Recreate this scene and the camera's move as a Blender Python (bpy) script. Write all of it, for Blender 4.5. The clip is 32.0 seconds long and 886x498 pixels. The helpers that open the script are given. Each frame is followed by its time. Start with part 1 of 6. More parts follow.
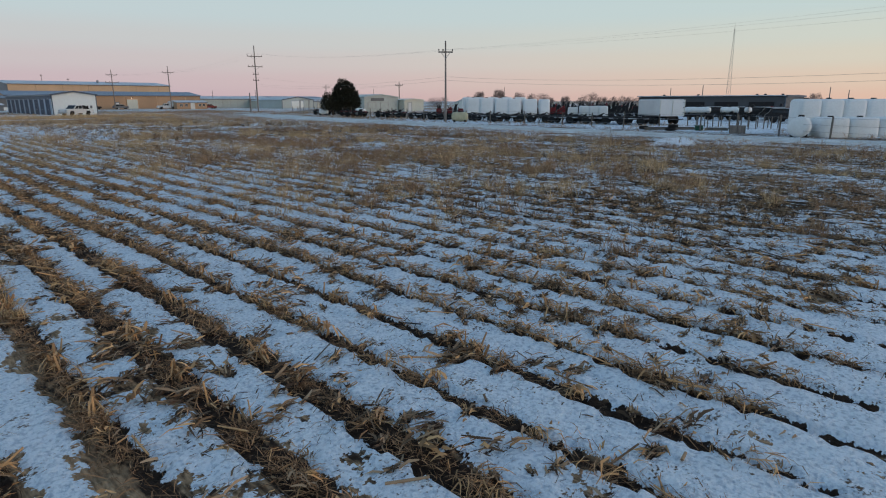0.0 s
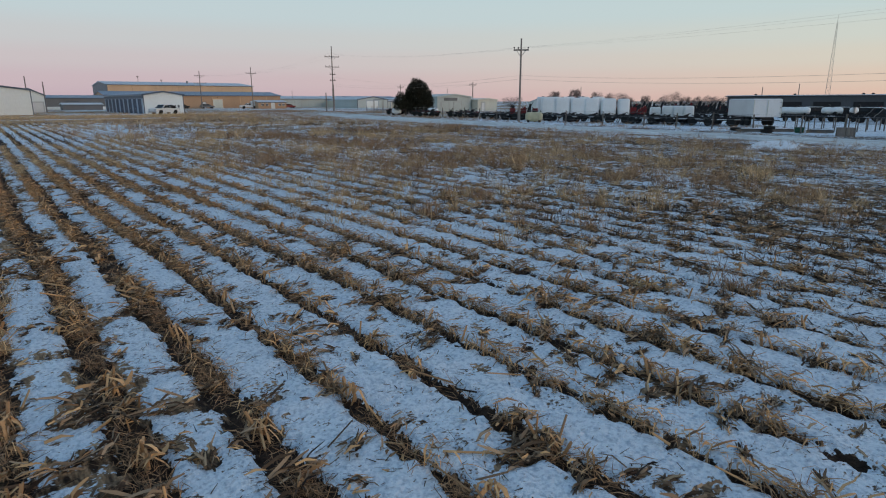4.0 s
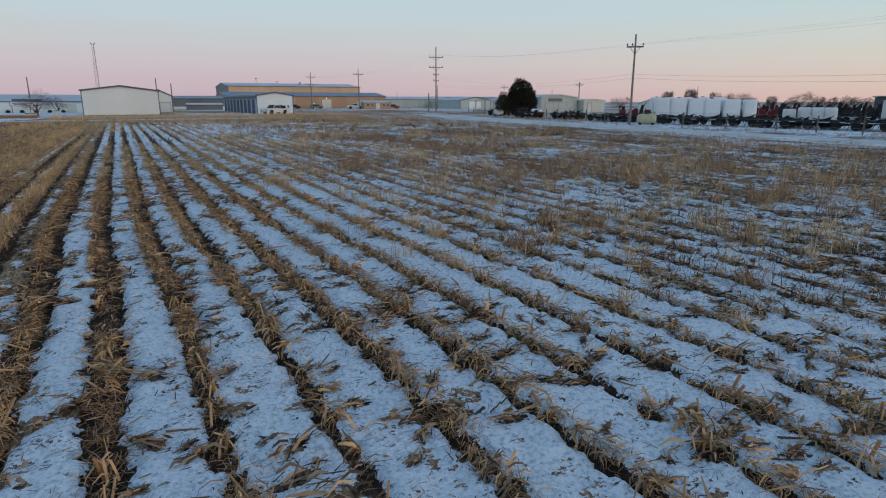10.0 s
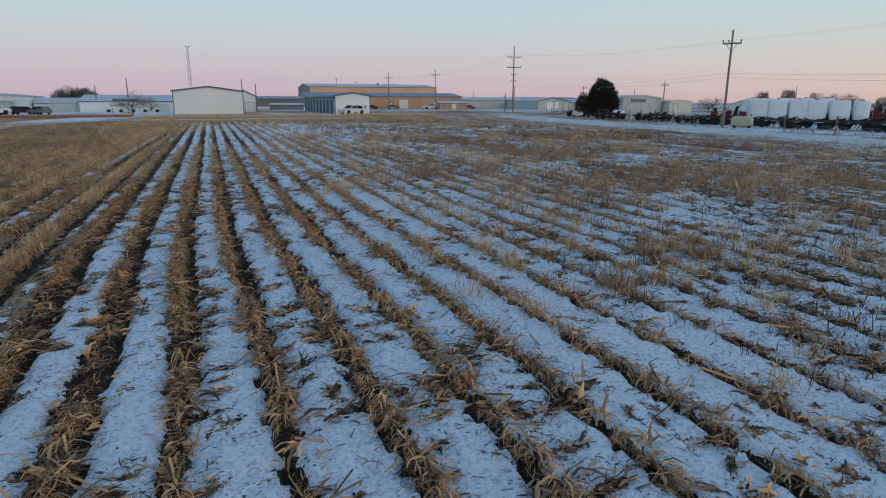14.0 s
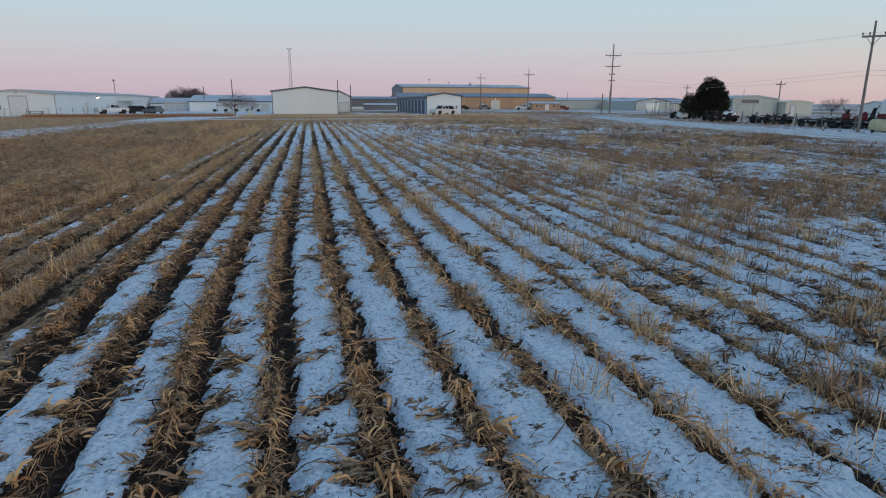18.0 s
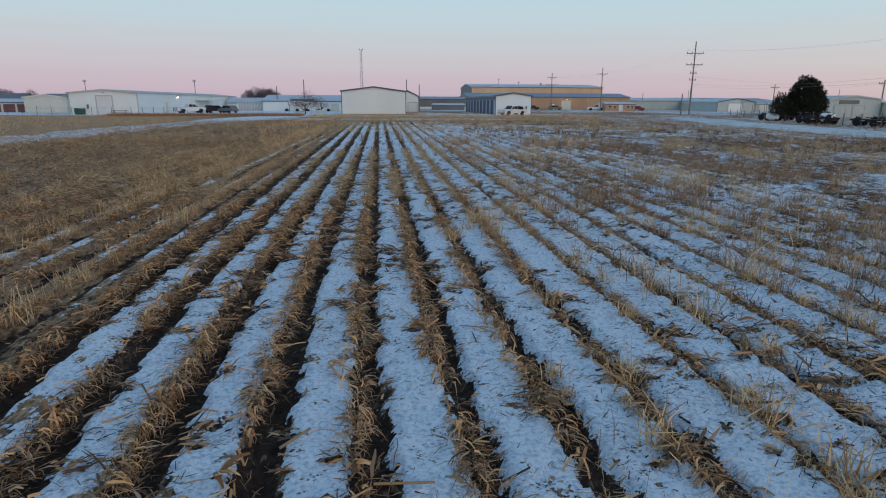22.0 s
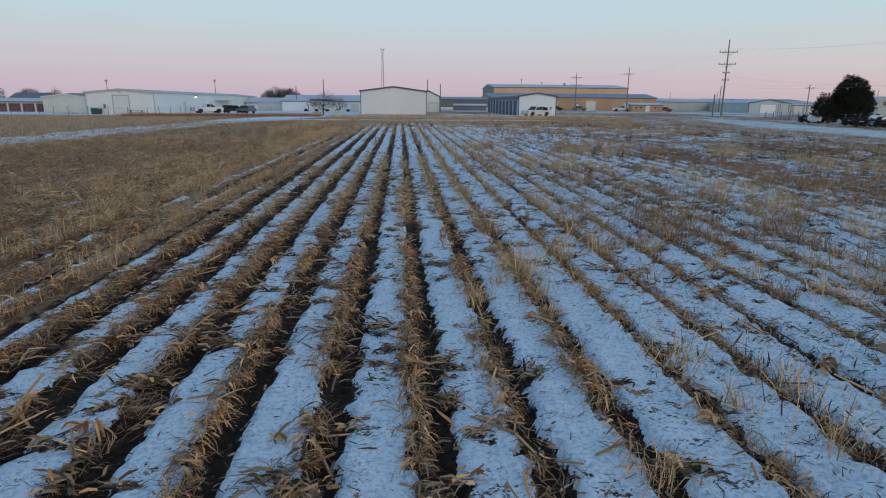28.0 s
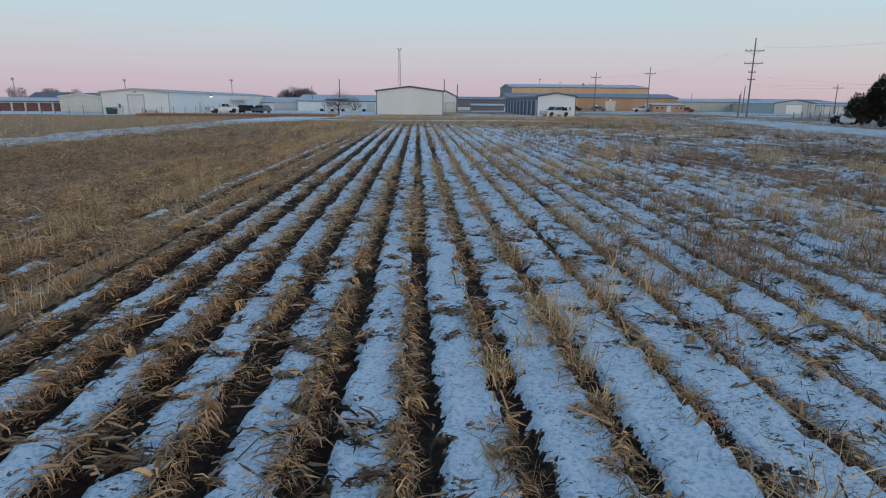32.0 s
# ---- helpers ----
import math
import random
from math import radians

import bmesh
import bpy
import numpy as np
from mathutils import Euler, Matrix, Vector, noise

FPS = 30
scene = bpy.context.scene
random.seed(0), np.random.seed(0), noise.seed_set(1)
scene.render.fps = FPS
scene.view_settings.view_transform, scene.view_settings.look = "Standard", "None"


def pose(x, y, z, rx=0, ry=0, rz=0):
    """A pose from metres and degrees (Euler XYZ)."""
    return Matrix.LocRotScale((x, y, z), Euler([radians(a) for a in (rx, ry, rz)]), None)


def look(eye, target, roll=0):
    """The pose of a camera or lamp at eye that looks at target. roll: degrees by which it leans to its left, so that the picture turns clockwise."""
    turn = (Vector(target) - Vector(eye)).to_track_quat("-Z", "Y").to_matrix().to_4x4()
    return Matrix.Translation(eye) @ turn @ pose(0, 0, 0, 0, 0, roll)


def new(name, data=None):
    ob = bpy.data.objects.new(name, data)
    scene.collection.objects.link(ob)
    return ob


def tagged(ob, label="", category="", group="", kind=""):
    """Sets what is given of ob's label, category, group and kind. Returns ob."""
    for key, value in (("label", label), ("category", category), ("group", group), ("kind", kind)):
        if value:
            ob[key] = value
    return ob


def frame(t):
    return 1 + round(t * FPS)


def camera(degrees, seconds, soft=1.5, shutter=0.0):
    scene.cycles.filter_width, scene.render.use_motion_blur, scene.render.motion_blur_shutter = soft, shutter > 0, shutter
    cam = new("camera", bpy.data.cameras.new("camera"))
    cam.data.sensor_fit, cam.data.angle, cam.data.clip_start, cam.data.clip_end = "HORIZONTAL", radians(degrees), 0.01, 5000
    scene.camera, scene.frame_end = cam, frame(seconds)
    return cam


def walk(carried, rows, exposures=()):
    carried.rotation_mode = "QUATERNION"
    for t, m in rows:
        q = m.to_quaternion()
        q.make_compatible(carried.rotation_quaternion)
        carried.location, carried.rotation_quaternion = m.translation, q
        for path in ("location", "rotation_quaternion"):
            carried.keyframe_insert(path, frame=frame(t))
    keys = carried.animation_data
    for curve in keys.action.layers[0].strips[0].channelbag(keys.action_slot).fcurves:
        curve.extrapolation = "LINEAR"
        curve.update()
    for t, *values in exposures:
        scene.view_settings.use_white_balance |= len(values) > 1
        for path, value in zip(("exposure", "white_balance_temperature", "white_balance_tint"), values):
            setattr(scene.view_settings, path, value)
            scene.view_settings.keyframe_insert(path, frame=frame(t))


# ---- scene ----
cam = camera(73.54, 32.0, soft=1.1)
# seconds, x, y, z, yaw, pitch, roll; y runs along the crop rows
ROWS = [
    (0, 0.000, 0.000, 2.413, -44.73, -14.01, -0.10),
    (0.5, 0.134, 0.115, 2.407, -44.22, -14.01, -0.10),
    (1, 0.277, 0.243, 2.400, -43.59, -14.01, -0.09),
    (1.5, 0.422, 0.385, 2.394, -42.56, -14.01, -0.08),
    (2, 0.570, 0.534, 2.386, -41.58, -14.01, -0.09),
    (2.5, 0.722, 0.691, 2.375, -40.70, -14.01, -0.09),
    (3, 0.876, 0.852, 2.367, -39.80, -14.01, -0.09),
    (3.5, 1.029, 1.017, 2.361, -38.85, -14.01, -0.09),
    (5.5, 1.669, 1.662, 2.372, -35.19, -13.97, -0.02),
    (6, 1.819, 1.838, 2.372, -34.69, -13.97, -0.02),
    (6.5, 1.958, 2.015, 2.371, -34.02, -13.96, -0.02),
    (7, 2.100, 2.196, 2.374, -33.25, -13.96, -0.02),
    (7.5, 2.239, 2.371, 2.377, -32.48, -13.97, -0.03),
    (8, 2.371, 2.548, 2.380, -31.72, -13.97, -0.03),
    (8.5, 2.492, 2.727, 2.381, -31.00, -13.96, -0.03),
    (9, 2.625, 2.926, 2.385, -30.18, -13.95, -0.02),
    (9.5, 2.743, 3.124, 2.386, -29.27, -13.95, -0.02),
    (10, 2.867, 3.337, 2.388, -28.15, -13.95, -0.02),
    (10.5, 2.979, 3.529, 2.391, -27.15, -13.94, -0.01),
    (11, 3.091, 3.732, 2.397, -26.19, -13.93, 0.00),
    (11.5, 3.196, 3.933, 2.399, -25.47, -13.93, 0.01),
    (12, 3.305, 4.144, 2.404, -24.58, -13.92, 0.02),
    (12.5, 3.405, 4.349, 2.403, -23.56, -13.92, 0.04),
    (13, 3.505, 4.569, 2.406, -22.53, -13.91, 0.06),
    (13.5, 3.596, 4.793, 2.403, -21.79, -13.91, 0.07),
    (14, 3.700, 5.041, 2.406, -21.03, -13.91, 0.09),
    (14.5, 3.798, 5.298, 2.402, -20.13, -13.92, 0.11),
    (16.5, 4.083, 6.527, 2.407, -16.52, -13.89, 0.10),
    (17, 4.174, 6.835, 2.406, -15.35, -13.90, 0.12),
    (17.5, 4.273, 7.128, 2.402, -13.96, -13.89, 0.15),
    (18, 4.363, 7.425, 2.398, -12.48, -13.89, 0.20),
    (18.5, 4.446, 7.712, 2.394, -11.59, -13.89, 0.25),
    (19, 4.524, 8.011, 2.391, -10.77, -13.89, 0.28),
    (19.5, 4.591, 8.290, 2.385, -9.61, -13.90, 0.30),
    (20, 4.657, 8.581, 2.384, -8.28, -13.91, 0.31),
    (20.5, 4.697, 8.860, 2.383, -7.28, -13.91, 0.29),
    (21, 4.741, 9.176, 2.385, -6.40, -13.90, 0.29),
    (21.5, 4.788, 9.476, 2.382, -6.05, -13.90, 0.29),
    (22, 4.824, 9.797, 2.381, -6.05, -13.90, 0.30),
    (22.5, 4.858, 10.091, 2.380, -6.04, -13.90, 0.30),
    (23, 4.898, 10.400, 2.383, -6.06, -13.90, 0.31),
    (23.5, 4.950, 10.703, 2.381, -6.06, -13.91, 0.33),
    (24, 5.000, 11.021, 2.386, -6.06, -13.90, 0.34),
    (24.5, 5.044, 11.328, 2.386, -6.07, -13.90, 0.36),
    (25, 5.085, 11.626, 2.382, -6.07, -13.90, 0.37),
    (25.5, 5.118, 11.910, 2.380, -6.00, -13.90, 0.38),
    (27.5, 5.171, 12.985, 2.381, -4.51, -13.88, 0.43),
    (28, 5.181, 13.231, 2.383, -4.06, -13.88, 0.43),
    (28.5, 5.199, 13.463, 2.384, -3.75, -13.88, 0.42),
    (29, 5.230, 13.707, 2.386, -3.42, -13.88, 0.42),
    (29.5, 5.266, 13.962, 2.388, -3.27, -13.88, 0.42),
    (30, 5.292, 14.228, 2.391, -3.21, -13.88, 0.42),
    (30.5, 5.311, 14.497, 2.394, -2.77, -13.89, 0.44),
    (31, 5.329, 14.759, 2.396, -2.53, -13.89, 0.46),
    (31.5, 5.354, 15.021, 2.397, -2.46, -13.90, 0.47),
    (32, 5.369, 15.276, 2.399, -2.47, -13.90, 0.49),
]
walk(cam, [(t, pose(x, y, z, 0, 0, yaw) @ pose(0, 0, 0, 90 + pitch) @ pose(0, 0, 0, 0, 0, roll)) for t, x, y, z, yaw, pitch, roll in ROWS],
     [(0, -0.03, 6850, 10), (8, -0.02, 6700, 10), (16, 0, 6500, 10), (24, 0.02, 6400, 9), (32, 0.03, 6380, 9)])

# ---------------------------------------------------------------- sky and light
def build_world():
    world = bpy.data.worlds.new("dusk_sky")
    scene.world = world
    world.use_nodes = True
    nt = world.node_tree
    nt.nodes.clear()
    n, link = nt.nodes.new, nt.links.new
    coord = n("ShaderNodeTexCoord")
    sep = n("ShaderNodeSeparateXYZ")
    link(coord.outputs["Generated"], sep.inputs[0])

    def ramp(stops):
        r = n("ShaderNodeValToRGB")
        r.color_ramp.interpolation = "EASE"
        els = r.color_ramp.elements
        els[0].position, els[0].color = stops[0][0], (*stops[0][1], 1)
        els[1].position, els[1].color = stops[1][0], (*stops[1][1], 1)
        for p, c in stops[2:]:
            e = els.new(p)
            e.color = (*c, 1)
        return r

    up = n("ShaderNodeMapRange")
    up.inputs[1].default_value, up.inputs[2].default_value = -0.02, 1.0
    link(sep.outputs[2], up.inputs[0])
    # away from the sunset: mauve belt under grey-blue
    cool = ramp(SKY_COOL)
    # towards the sunset: peach under pale blue
    warm = ramp(SKY_WARM)
    link(up.outputs[0], cool.inputs[0])
    link(up.outputs[0], warm.inputs[0])
    dot = n("ShaderNodeVectorMath")
    dot.operation = "DOT_PRODUCT"
    link(coord.outputs["Generated"], dot.inputs[0])
    dot.inputs[1].default_value = (SUN_DIR[0], SUN_DIR[1], 0)
    side = n("ShaderNodeMapRange")
    side.interpolation_type = "SMOOTHSTEP"
    side.inputs[1].default_value, side.inputs[2].default_value = -0.85, 0.6
    link(dot.outputs["Value"], side.inputs[0])
    mix = n("ShaderNodeMixRGB")
    link(side.outputs[0], mix.inputs[0])
    link(cool.outputs[0], mix.inputs[1])
    link(warm.outputs[0], mix.inputs[2])
    bg = n("ShaderNodeBackground")
    bg.inputs[1].default_value = SKY_STRENGTH
    link(mix.outputs[0], bg.inputs[0])
    out = n("ShaderNodeOutputWorld")
    link(bg.outputs[0], out.inputs[0])


SUN_DIR = (math.cos(radians(-60)), math.sin(radians(-60)))
SKY_COOL = [(0.0, (0.494, 0.394, 0.47)), (0.02, (0.536, 0.419, 0.495)), (0.049, (0.577, 0.473, 0.53)), (0.078, (0.582, 0.537, 0.575)), (0.108, (0.561, 0.591, 0.625)), (0.147, (0.525, 0.640, 0.695)),
            (0.196, (0.489, 0.650, 0.73)), (0.35, (0.340, 0.500, 0.64)), (0.6, (0.206, 0.340, 0.53)), (1.0, (0.134, 0.250, 0.45))]
SKY_WARM = [(0.0, (0.70, 0.44, 0.34)), (0.02, (0.745, 0.515, 0.41)), (0.049, (0.73, 0.595, 0.48)), (0.078, (0.675, 0.655, 0.56)), (0.108, (0.615, 0.675, 0.625)), (0.147, (0.54, 0.67, 0.69)),
            (0.196, (0.50, 0.665, 0.73)), (0.35, (0.36, 0.52, 0.64)), (0.6, (0.20, 0.34, 0.53)), (1.0, (0.13, 0.25, 0.45))]
SKY_STRENGTH = 1.0
build_world()
sun = new("sun", bpy.data.lights.new("sun", "SUN"))
sun.data.energy, sun.data.angle, sun.data.color = 1.1, radians(40), (1.0, 0.70, 0.50)
sun.matrix_world = look((0, 0, 0), (-SUN_DIR[0], -SUN_DIR[1], -math.tan(radians(6))))


# ---------------------------------------------------------------- materials
def material(name, colour, rough=0.8, metal=0.0, vary=0.15, scale=3.0, fine=40.0, bump=0.0, tint=None, island=False, stretch=(1, 1, 1), spec=0.3):
    """A two-scale procedural surface: broad stains, fine grain and a bump."""
    m = bpy.data.materials.new(name)
    m.use_nodes = True
    nt = m.node_tree
    n, link = nt.nodes.new, nt.links.new
    b = nt.nodes["Principled BSDF"]
    b.inputs["Metallic"].default_value = metal
    b.inputs["Specular IOR Level"].default_value = spec
    coord = n("ShaderNodeTexCoord")
    mp = n("ShaderNodeMapping")
    mp.inputs["Scale"].default_value = stretch
    link(coord.outputs["Object"], mp.inputs[0])
    broad, grain = n("ShaderNodeTexNoise"), n("ShaderNodeTexNoise")
    broad.inputs["Scale"].default_value, grain.inputs["Scale"].default_value = scale, fine
    broad.inputs["Detail"].default_value, grain.inputs["Detail"].default_value = 4, 3
    link(mp.outputs[0], broad.inputs["Vector"])
    link(mp.outputs[0], grain.inputs["Vector"])
    add = n("ShaderNodeMath")
    add.operation = "MULTIPLY_ADD"
    add.inputs[1].default_value = 0.5
    link(grain.outputs[0], add.inputs[0])
    half = n("ShaderNodeMath")
    half.operation = "MULTIPLY"
    half.inputs[1].default_value = 0.5
    link(broad.outputs[0], half.inputs[0])
    link(half.outputs[0], add.inputs[2])
    ramp = n("ShaderNodeValToRGB")
    dark = tint or tuple(c * (1 - 2.2 * vary) for c in colour)
    light = tuple(min(1, c * (1 + 1.2 * vary)) for c in colour)
    ramp.color_ramp.elements[0].position, ramp.color_ramp.elements[0].color = 0.32, (*dark, 1)
    ramp.color_ramp.elements[1].position, ramp.color_ramp.elements[1].color = 0.68, (*light, 1)
    src = add
    if island:
        geo = n("ShaderNodeNewGeometry")
        mixv = n("ShaderNodeMath")
        mixv.operation = "MULTIPLY_ADD"
        mixv.inputs[1].default_value = 0.75
        link(geo.outputs["Random Per Island"], mixv.inputs[0])
        quarter = n("ShaderNodeMath")
        quarter.operation = "MULTIPLY"
        quarter.inputs[1].default_value = 0.3
        link(add.outputs[0], quarter.inputs[0])
        link(quarter.outputs[0], mixv.inputs[2])
        src = mixv
        ramp.color_ramp.elements[0].position, ramp.color_ramp.elements[1].position = 0.1, 0.9
    link(src.outputs[0], ramp.inputs[0])
    link(ramp.outputs[0], b.inputs["Base Color"])
    rr = n("ShaderNodeMapRange")
    rr.inputs[3].default_value, rr.inputs[4].default_value = max(0.02, rough - 0.1), min(1, rough + 0.1)
    link(broad.outputs[0], rr.inputs[0])
    link(rr.outputs[0], b.inputs["Roughness"])
    if bump:
        bn = n("ShaderNodeBump")
        bn.inputs["Strength"].default_value = bump
        bn.inputs["Distance"].default_value = 0.02
        link(grain.outputs[0], bn.inputs["Height"])
        link(bn.outputs[0], b.inputs["Normal"])
    return m


def ribbed(name, colour, pitch=0.3, rough=0.5, vary=0.08, depth=0.5):
    """Painted profiled sheet metal: upright ribs as a bump, rain streaks and faint staining."""
    m = material(name, colour, rough, 0.0, vary, 0.25, 6.0, 0.0, stretch=(1, 1, 0.25))
    nt = m.node_tree
    n, link = nt.nodes.new, nt.links.new
    coord = n("ShaderNodeTexCoord")
    sep = n("ShaderNodeSeparateXYZ")
    link(coord.outputs["Object"], sep.inputs[0])
    s = n("ShaderNodeMath")
    s.operation = "ADD"
    link(sep.outputs[0], s.inputs[0])
    link(sep.outputs[1], s.inputs[1])
    k = n("ShaderNodeMath")
    k.operation = "MULTIPLY"
    k.inputs[1].default_value = 2 * math.pi / pitch
    link(s.outputs[0], k.inputs[0])
    sn = n("ShaderNodeMath")
    sn.operation = "SINE"
    link(k.outputs[0], sn.inputs[0])
    p = n("ShaderNodeMath")
    p.operation = "POWER"
    p.inputs[1].default_value = 6
    link(sn.outputs[0], p.inputs[0])
    bn = n("ShaderNodeBump")
    bn.inputs["Strength"].default_value = depth
    bn.inputs["Distance"].default_value = 0.03
    link(p.outputs[0], bn.inputs["Height"])
    link(bn.outputs[0], nt.nodes["Principled BSDF"].inputs["Normal"])
    return m


WHITE_SHEET = ribbed("white_sheet_metal", (0.80, 0.84, 0.83), vary=0.035)
CREAM_SHEET = ribbed("cream_sheet_metal", (0.68, 0.68, 0.60))
TAN_SHEET = ribbed("tan_sheet_metal", (0.74, 0.50, 0.31))
TAN_DARK = ribbed("tan_sheet_metal_low", (0.50, 0.32, 0.20))
GREY_SHEET = ribbed("grey_sheet_metal", (0.17, 0.18, 0.19))
DARK_SHEET = ribbed("charcoal_sheet_metal", (0.095, 0.10, 0.11))
GREEN_SHEET = ribbed("pale_green_sheet_metal", (0.50, 0.56, 0.55))
ROOF_BLUE = ribbed("blue_grey_roof", (0.20, 0.27, 0.36), 0.4, 0.45)
ROOF_FROST = ribbed("frosted_roof", (0.56, 0.62, 0.68), 0.4, 0.5)
TRIM = material("slate_trim", (0.10, 0.13, 0.17), 0.5)
BLUE_DOOR = ribbed("blue_roller_door", (0.045, 0.065, 0.11), 0.2)
BLUE_PALE = material("pale_blue_pilaster", (0.40, 0.47, 0.56), 0.5)
MAROON = ribbed("maroon_roller_door", (0.16, 0.07, 0.07), 0.2)
WHITE_PAINT = material("white_paint", (0.74, 0.75, 0.75), 0.35, 0, 0.06, 1.0, 12)
RED_PAINT = material("red_paint", (0.21, 0.018, 0.020), 0.45, 0, 0.25, 2.0, 20)
DARK_STEEL = material("dark_steel", (0.030, 0.028, 0.030), 0.6, 0.2, 0.3, 3, 30, 0.2)
GREEN_PAINT = material("green_paint", (0.03, 0.11, 0.07), 0.5, 0, 0.2)
RUBBER = material("tyre_rubber", (0.02, 0.02, 0.02), 0.9)
GLASS_DARK = material("dark_glass", (0.02, 0.025, 0.03), 0.08, 0, 0.1, spec=0.6)
CHROME = material("bright_metal", (0.5, 0.5, 0.52), 0.3, 0.9)
POLY = material("white_poly", (0.84, 0.86, 0.86), 0.45, 0, 0.05, 0.8, 8)
POLY_YELLOW = material("yellowed_tank_paint", (0.55, 0.50, 0.33), 0.45, 0, 0.12, 2, 15)
WOOD_POLE = material("weathered_pole_wood", (0.29, 0.25, 0.225), 0.9, 0, 0.3, 2, 60, 0.4, stretch=(6, 6, 0.4))
WOOD_GREY = material("grey_wood", (0.18, 0.16, 0.14), 0.9, 0, 0.3, 3, 50, 0.4, stretch=(5, 5, 0.5))
WIRE = material("wire_black", (0.26, 0.26, 0.28), 0.6)
GALV = material("galvanised_steel", (0.30, 0.30, 0.31), 0.45, 0.6)
CERAMIC = material("grey_insulator", (0.10, 0.085, 0.08), 0.3)
BARK = material("bark", (0.09, 0.065, 0.05), 0.95, 0, 0.35, 4, 40, 0.5)
RUST_GRASS = material("rusty_grass", (0.46, 0.22, 0.10), 0.85, 0, 0.3, 6, 50, 0.0, tint=(0.16, 0.075, 0.036), island=True)
GREY_PALE = material("pale_grey_trim", (0.50, 0.52, 0.52), 0.5)
TWIG = material("twigs", (0.24, 0.18, 0.17), 0.95, island=True, vary=0.3)
NEEDLE = material("juniper_needles", (0.032, 0.034, 0.022), 0.85, island=True, vary=0.35, tint=(0.012, 0.012, 0.008))
STALK = material("corn_stalk", (0.58, 0.33, 0.155), 0.7, 0, 0.3, 8, 60, 0.3, tint=(0.17, 0.095, 0.05), island=True)
HUSK = material("corn_husk", (0.70, 0.405, 0.185), 0.75, 0, 0.3, 8, 60, 0.2, tint=(0.10, 0.054, 0.028), island=True)
HUSK_GREY = material("weathered_husk", (0.41, 0.272, 0.165), 0.8, 0, 0.3, 8, 60, 0.2, tint=(0.035, 0.022, 0.014), island=True)
STRAW = material("dry_grass", (0.78, 0.53, 0.30), 0.8, 0, 0.3, 6, 50, 0.0, tint=(0.22, 0.135, 0.072), island=True)
STRAW_BROWN = material("brown_residue", (0.46, 0.25, 0.125), 0.85, 0, 0.3, 6, 50, 0.0, tint=(0.06, 0.031, 0.016), island=True)
WEED = material("rusty_weed", (0.47, 0.295, 0.175), 0.85, 0, 0.3, 6, 50, 0.0, tint=(0.09, 0.053, 0.032), island=True)
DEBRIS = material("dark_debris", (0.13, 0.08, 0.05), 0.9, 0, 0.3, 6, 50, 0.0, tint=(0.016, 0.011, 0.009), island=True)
SNOW = material("snow", (0.80, 0.83, 0.86), 0.7, 0, 0.06, 2, 25, 0.5)
LAMP = bpy.data.materials.new("lamp_glow")
LAMP.use_nodes = True
LAMP.node_tree.nodes["Principled BSDF"].inputs["Emission Color"].default_value = (1.0, 0.9, 0.75, 1)
LAMP.node_tree.nodes["Principled BSDF"].inputs["Emission Strength"].default_value = 6.0


